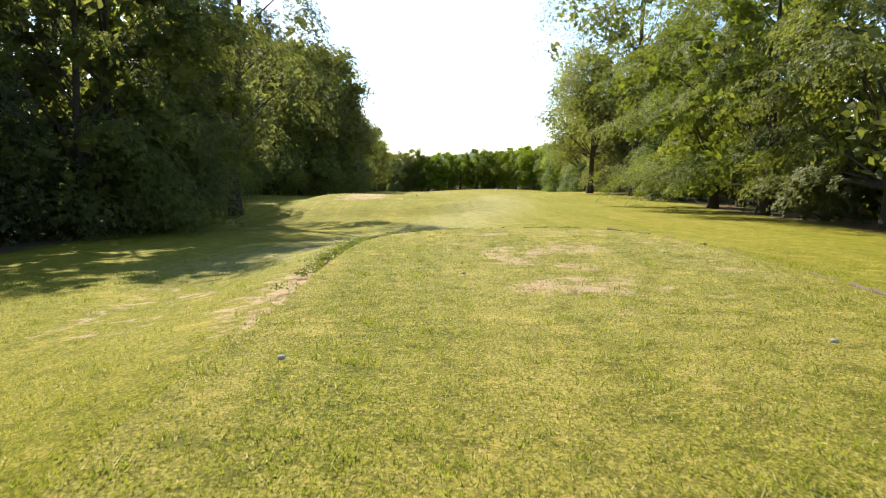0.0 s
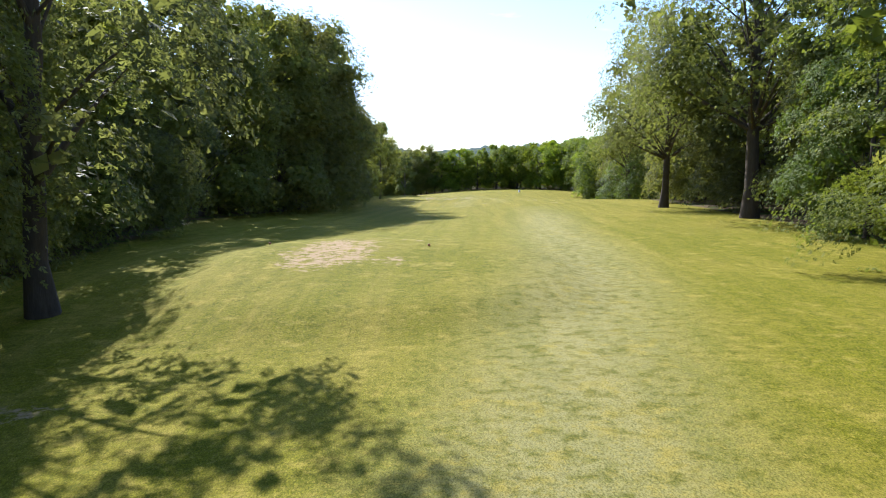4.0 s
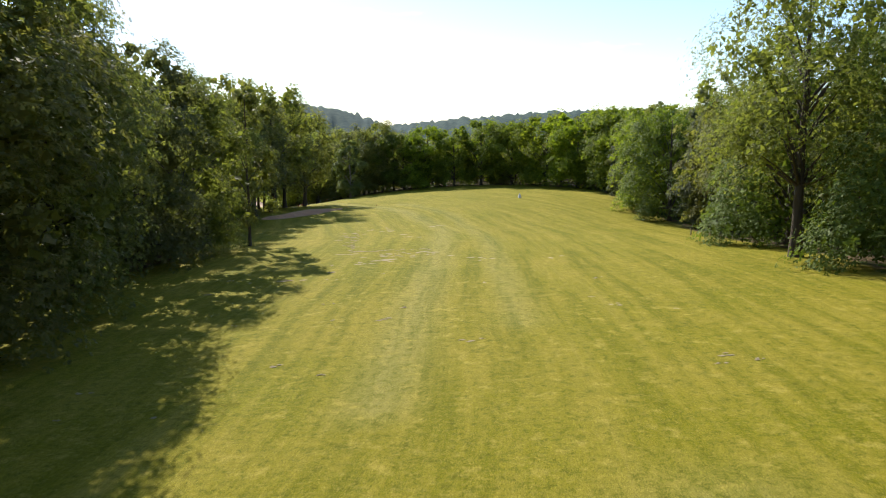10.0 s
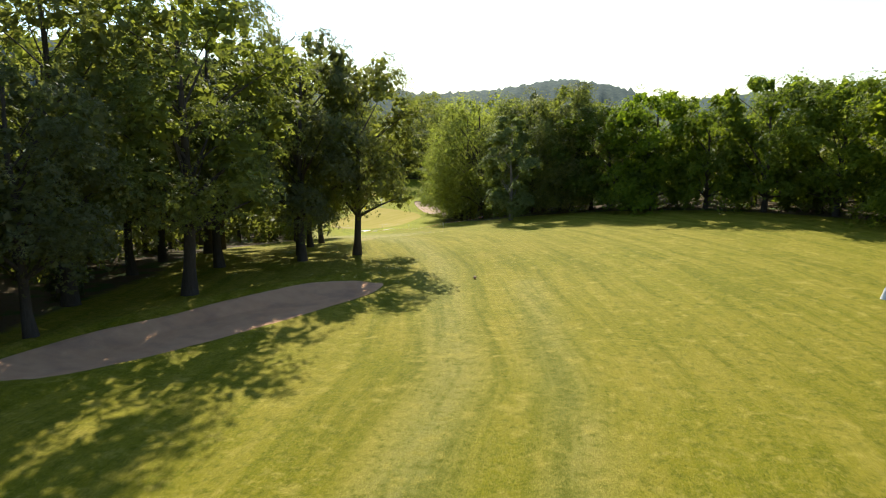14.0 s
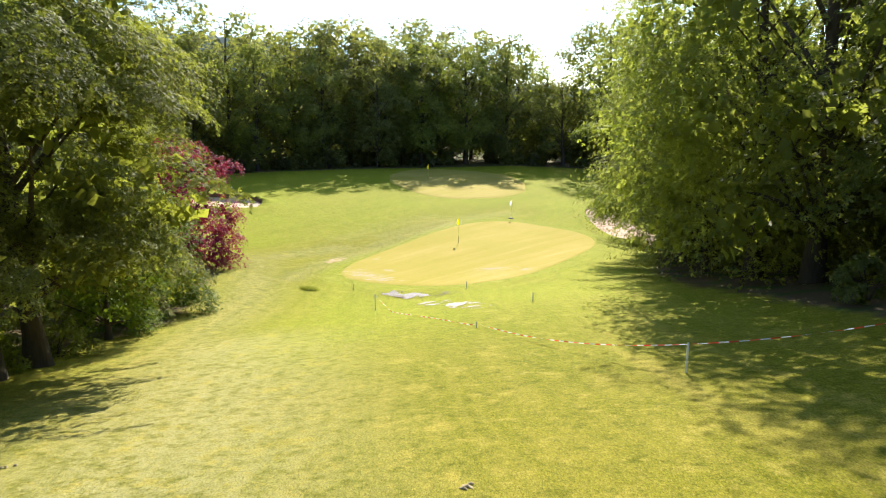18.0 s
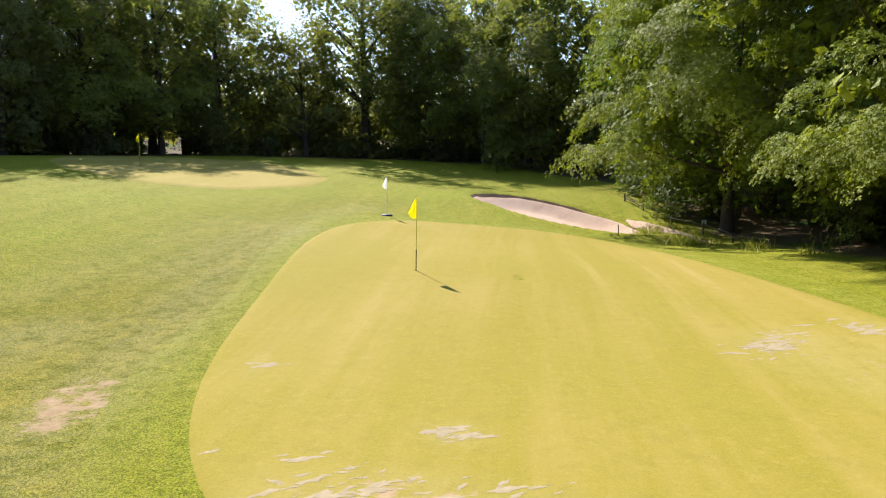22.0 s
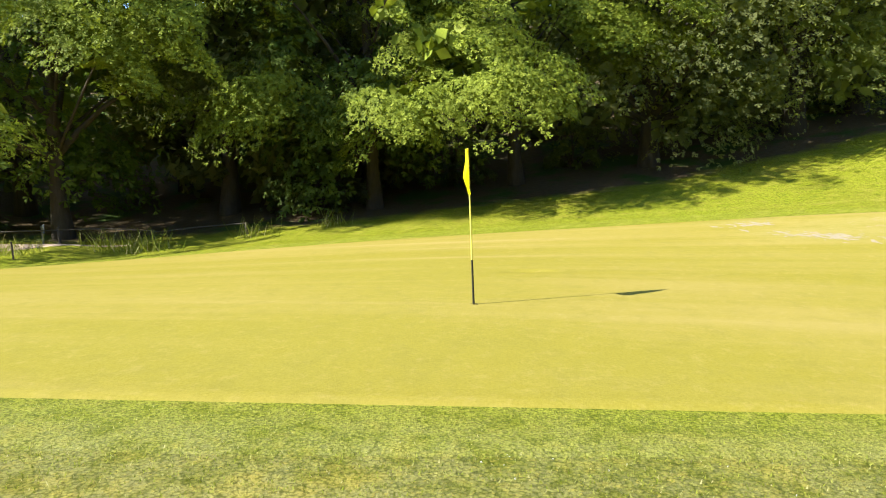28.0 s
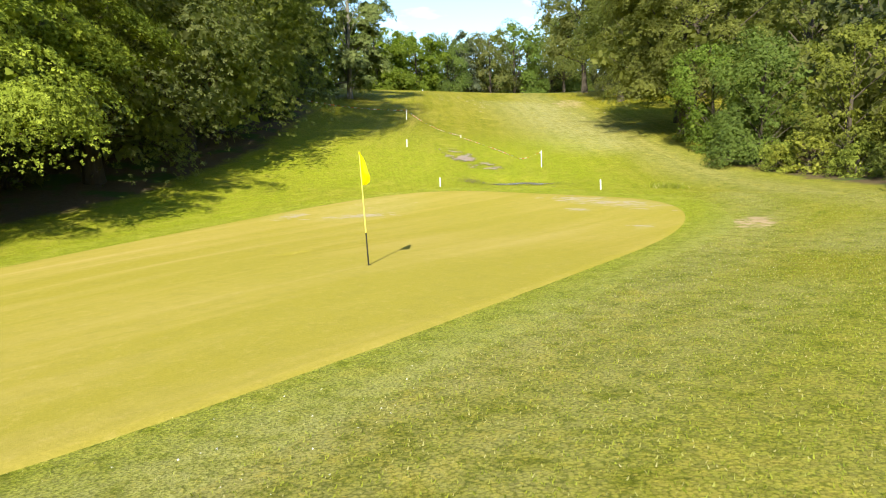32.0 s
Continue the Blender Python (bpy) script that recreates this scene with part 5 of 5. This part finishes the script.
def flecks(rng):
    """Torn pale slivers where the green's turf has died, lying roughly one way."""
    out = []
    for cx, cy, wide, deep, turn, count in ((-55.6, 287.6, 1.8, 0.8, -15, 170), (-53.4, 286.9, 0.8, 0.5, 0, 60), (-49.7, 294.2, 0.9, 0.4, 50, 90), (-47.6, 295.3, 0.3, 0.6, 20, 40), (-58.7, 292.5, 0.25, 0.14, 0, 18), (-55.2, 289.6, 0.3, 0.2, 0, 22)):
        c, s = math.cos(radians(turn)), math.sin(radians(turn))
        for i in range(count):
            u, v = rng.normal() * wide * 0.6, rng.normal() * deep * 0.6
            x, y = cx + c * u - s * v, cy + s * u + c * v
            n, size = 12, rng.uniform(0.02, 0.07) * rng.choice([0.7, 1.0, 2.0])
            ang = np.linspace(0, 2 * np.pi, n, endpoint=False)
            rad = size * np.clip(1 + 0.4 * rng.normal(size=n), 0.25, 1.9)
            lay = radians(25 + rng.normal() * 18)
            px, py = 1.6 * rad * np.cos(ang), 0.55 * rad * np.sin(ang)
            vx, vy = np.append(x + px * math.cos(lay) - py * math.sin(lay), x), np.append(y + px * math.sin(lay) + py * math.cos(lay), y)
            v3 = np.stack([vx, vy, height(vx, vy) + np.append(np.full(n, 0.047), 0.05)], -1)
            out.append((v3, np.stack([np.full(n, n), np.arange(n), np.roll(np.arange(n), -1)], -1)))
    return out


def scars():
    """Small scrapes of pale bare earth in the turf."""
    rng = np.random.default_rng(12)
    soil = plain("pale_soil", (0.47, 0.38, 0.23), 0.95, 0.45, 9.0, 0.1)
    spots = [(x + rng.normal() * 0.15, y + rng.normal() * 0.15, r) for x, y, r in ((-4.8, 155.2, 0.4), (-3.3, 153, 0.36), (-3.7, 150, 0.45), (-3.8, 151, 0.28), (-2.6, 151.2, 0.5), (-2.2, 150.1, 0.36), (-0.9, 152, 0.6), (-0.6, 152.6, 0.4), (-1.8, 154.6, 0.42), (0, 153.3, 0.46), (1.3, 155.4, 0.6), (1.9, 154.1, 0.3), (3.2, 153, 0.34), (4.9, 151.7, 0.36), (5.9, 150.9, 0.3), (11.4, 151.5, 0.3), (10.7, 150.3, 0.3), (-1, 154, 0.25), (-0.8, 155.5, 0.3), (-5.3, 159.6, 0.32), (-4.2, 157, 0.36), (0.4, 154.9, 0.3), (-2.1, 153.7, 0.34), (-2.6, 157.4, 0.3), (-5.2, 146.5, 0.3), (-7.5, 144, 0.4))]
    spots += [(-5.6 - 0.02 * i + rng.normal() * 0.25, 158 + 0.95 * i + rng.normal() * 0.3, rng.uniform(0.12, 0.26)) for i in range(15)]
    spots += [(-4.5 + 0.55 * i, 157 + rng.normal() * 0.3 + 0.03 * i, rng.uniform(0.1, 0.25)) for i in range(12)]
    spots += [(x, y, 0.42) for x, y in ((-6.7, 165.9), (-6.5, 168), (-7.1, 169.7), (-6.8, 172.5), (-5.9, 174.5), (-0.6, 167.7), (-1.3, 170.1), (-2.8, 173.8), (-2.8, 175.3), (-3.7, 177.7), (1.6, 178.7), (2.8, 179.9), (-4.8, 175.2))]
    spots += [(rng.uniform(-12, 14), rng.uniform(120, 150), rng.uniform(0.1, 0.26)) for i in range(26)]
    spots += [(rng.normal(-24.5, 2.6), rng.normal(255, 2.4), rng.uniform(0.06, 0.16)) for i in range(18)]
    spots += [(rng.normal(-31, 5), rng.normal(254, 3.5), rng.uniform(0.05, 0.11)) for i in range(16)]
    pieces = []
    for x, y, r in spots:
        for k in range(int(rng.integers(2, 5))):
            n = 20
            ang = np.linspace(0, 2 * np.pi, n, endpoint=False)
            rad = r * rng.uniform(0.2, 0.44) * np.clip(1 + 0.25 * np.sin(2 * ang + k) + 0.42 * rng.normal(size=n), 0.3, 2)
            px, py = x + rng.normal() * r + 1.5 * rad * np.cos(ang), y + rng.normal() * r * 0.6 + 0.8 * rad * np.sin(ang)
            cx, cy = px.mean(), py.mean()
            vx, vy = np.append(px, cx), np.append(py, cy)
            lift = np.append(np.full(n, 0.012), 0.05)
            v = np.stack([vx, vy, height(vx, vy) + lift], -1)
            f = np.stack([np.full(n, n), np.arange(n), np.roll(np.arange(n), -1)], -1)
            pieces.append((v, f))
    pieces += flecks(rng)
    tagged(new("bare_earth", mesh_from("bare_earth", *joined(pieces), soil, True)), "small pale scrapes of bare earth in the fairway", "bare earth", kind="stuff")


scars()


def tee_stone(x, y, r):
    bm = bmesh.new()
    bmesh.ops.create_icosphere(bm, subdivisions=3, radius=r)
    for v in bm.verts:
        v.co *= 1 + 0.25 * noise.noise(v.co * 14 + Vector((x, y, 0)))
        v.co.z *= 0.6
    ob = new("stone", bm_mesh("stone", bm, plain("pale_stone", (0.4, 0.36, 0.3), 0.9, 0.4, 25)))
    ob.matrix_world = pose(x, y, ground_z(x, y) + TEE_LIFT + r * 0.3)
    tagged(ob, "small pale stone lying on the worn tee", "stone", "stones on the tee")


for x, y, r in ((-1.2, 5.6, 0.032), (3.5, 6.1, 0.035), (-2.9, 3.6, 0.03), (0.4, 10.4, 0.03)):
    tee_stone(x, y, r)


# ---- beside the green ----
def edge_fence():
    """Low rustic fence of rough posts and rails at the foot of the lime trees."""
    wood = bark_material("fence_wood", (0.04, 0.032, 0.024), (0.13, 0.11, 0.09))
    fence = new("wooden_fence")
    fence.matrix_world = Matrix.Identity(4)
    tagged(fence, "low rustic wooden fence of weathered posts and rails under trees", "fence")
    line = [(-47.6, 326.8), (-46.9, 324.2), (-46.0, 320.6), (-45.2, 317.1), (-44.7, 313.9), (-44.2, 310.7)]
    rng = np.random.default_rng(4)
    tops = []
    for n, (x, y) in enumerate(line):
        z, h = ground_z(x, y), (0.45, 0.4, 0.45, 0.65, 0.42, 0.4)[n]
        v, f = tube([(x, y, z - 0.2), (x + 0.01, y, z + h * 0.6), (x + rng.normal() * 0.03, y, z + h - 0.02), (x, y, z + h)], [0.05, 0.048, 0.045, 0.02], 8)
        part("post", mesh_from("post", v, f, wood), fence)
        tops.append(Vector((x, y, z + h)))
    for n, (a, b) in enumerate(zip(tops, tops[1:])):
        for drop in ((0.06, 0.24) if n == 0 else (0.1,)):
            p, q = a - Vector((0, 0, drop)), b - Vector((0, 0, drop + rng.normal() * 0.04))
            mid = p.lerp(q, 0.5) + Vector((0, 0, rng.normal() * 0.02))
            v, f = tube([p, mid, q], [0.022, 0.026, 0.02], 7)
            part("rail", mesh_from("rail", v, f, wood), fence)
    return fence


edge_fence()


def notice_box(x, y):
    """A small pale board with a blue foot fixed on a post."""
    base = new("notice_board")
    base.matrix_world = pose(x, y, ground_z(x, y), 0, 0, 35)
    tagged(base, "small white board with blue lower edge on a post", "sign")
    for name, size, z, colour in (("post", (0.06, 0.06, 0.7), 0.3, (0.3, 0.27, 0.22)), ("board", (0.34, 0.03, 0.22), 0.58, (0.75, 0.75, 0.76)), ("edge", (0.34, 0.034, 0.08), 0.42, (0.25, 0.3, 0.5))):
        bm = bmesh.new()
        bmesh.ops.create_cube(bm, size=1)
        bmesh.ops.scale(bm, vec=size, verts=bm.verts)
        bmesh.ops.bevel(bm, geom=bm.edges[:], offset=0.006, segments=1, affect="EDGES")
        bmesh.ops.translate(bm, vec=(0, 0 if name == "post" else -0.05, z), verts=bm.verts)
        part(name, bm_mesh(name, bm, plain("board_" + name, colour, 0.6), False), base)


notice_box(-45.0, 317.9)


def bunker_rake(x, y, turn):
    base = new("rake")
    base.matrix_world = pose(x, y, ground_z(x, y) + 0.07, 0, 0, turn)
    tagged(base, "bunker rake with a thin wooden handle lying in sand", "rake")
    wood = plain("rake_wood", (0.3, 0.24, 0.16), 0.7, 0.3)
    v, f = tube([(0, 0, 0.03), (0.8, 0, 0.05), (1.6, 0, 0.06)], [0.014, 0.014, 0.014], 7)
    part("handle", mesh_from("handle", v, f, wood, True), base)
    bm = bmesh.new()
    bmesh.ops.create_cube(bm, size=1)
    bmesh.ops.scale(bm, vec=(0.04, 0.5, 0.03), verts=bm.verts)
    bmesh.ops.translate(bm, vec=(0, 0, 0.03), verts=bm.verts)
    part("head", bm_mesh("head", bm, plain("rake_head", (0.05, 0.07, 0.05), 0.6), False), base)
    for k in range(9):
        v, f = tube([(0, -0.22 + k * 0.055, 0.02), (0, -0.22 + k * 0.055, -0.05)], [0.007, 0.004], 5)
        part("tooth", mesh_from("tooth", v, f, plain("rake_tooth", (0.05, 0.07, 0.05), 0.6)), base)


bunker_rake(-53.6, 321.2, 60)
# sand thrown out beside the bunker, and a coarse dark clump below the green
lawn_patch("sand_spill", (-46.9, 317.6, 0.5, 3.4, 22.0), 2.0, SAND, 0.03, "strip of trampled sand beside the bunker", "sand", 10, 48, 0.12)


def coarse_clump(x, y, r, n, low, high, label):
    rng = np.random.default_rng(int(abs(x * 10)))
    px, py = rng.normal(size=n) * r, rng.normal(size=n) * r * 0.5
    v, f = blades(rng, px, py, height(x + px, y + py) - ground_z(x, y), low, high)
    tri = v.reshape(-1, 3, 3)
    tri[:, :2] += (tri[:, :2] - tri[:, :2].mean(1, keepdims=True)) * 1.5
    ob = new("grass_clump", mesh_from("grass_clump", v, f, BLADE))
    ob.matrix_world = pose(x, y, ground_z(x, y))
    tagged(ob, label, "grass clump", kind="stuff")


coarse_clump(-55.0, 282.0, 0.32, 700, 0.1, 0.3, "coarse dark clump of long grass in the rough")
coarse_clump(-46.6, 313.2, 0.38, 260, 0.15, 0.45, "tall seeding grass clump at the foot of the fence")
coarse_clump(-47.9, 317.5, 0.4, 240, 0.15, 0.4, "tall seeding grass clump at the foot of the fence")
coarse_clump(-46.4, 319.6, 0.5, 240, 0.15, 0.4, "tall seeding grass clump at the foot of the fence")


def clover():
    """White clover heads in the rough, beyond counting."""
    rng = np.random.default_rng(31)
    n = 900
    x, y = rng.uniform(-72, -62, n), rng.uniform(296, 309, n)
    keep = (inside(x, y, GREEN, 2.5) < -0.06) & (np.sin(x * 0.9) + np.sin(y * 0.7 + x * 0.3) > 0.1)
    x, y = x[keep], y[keep]
    at = np.stack([x, y, height(x, y) + 0.035], -1)
    pieces = [leaves(rng, at, np.full(len(x), 0.006), 5 * len(x), 0.009)]
    tagged(new("clover", mesh_from("clover", *joined(pieces), plain("clover_white", (0.7, 0.68, 0.62), 0.7))), "small white clover flower heads in the rough", "clover", kind="stuff")


clover()
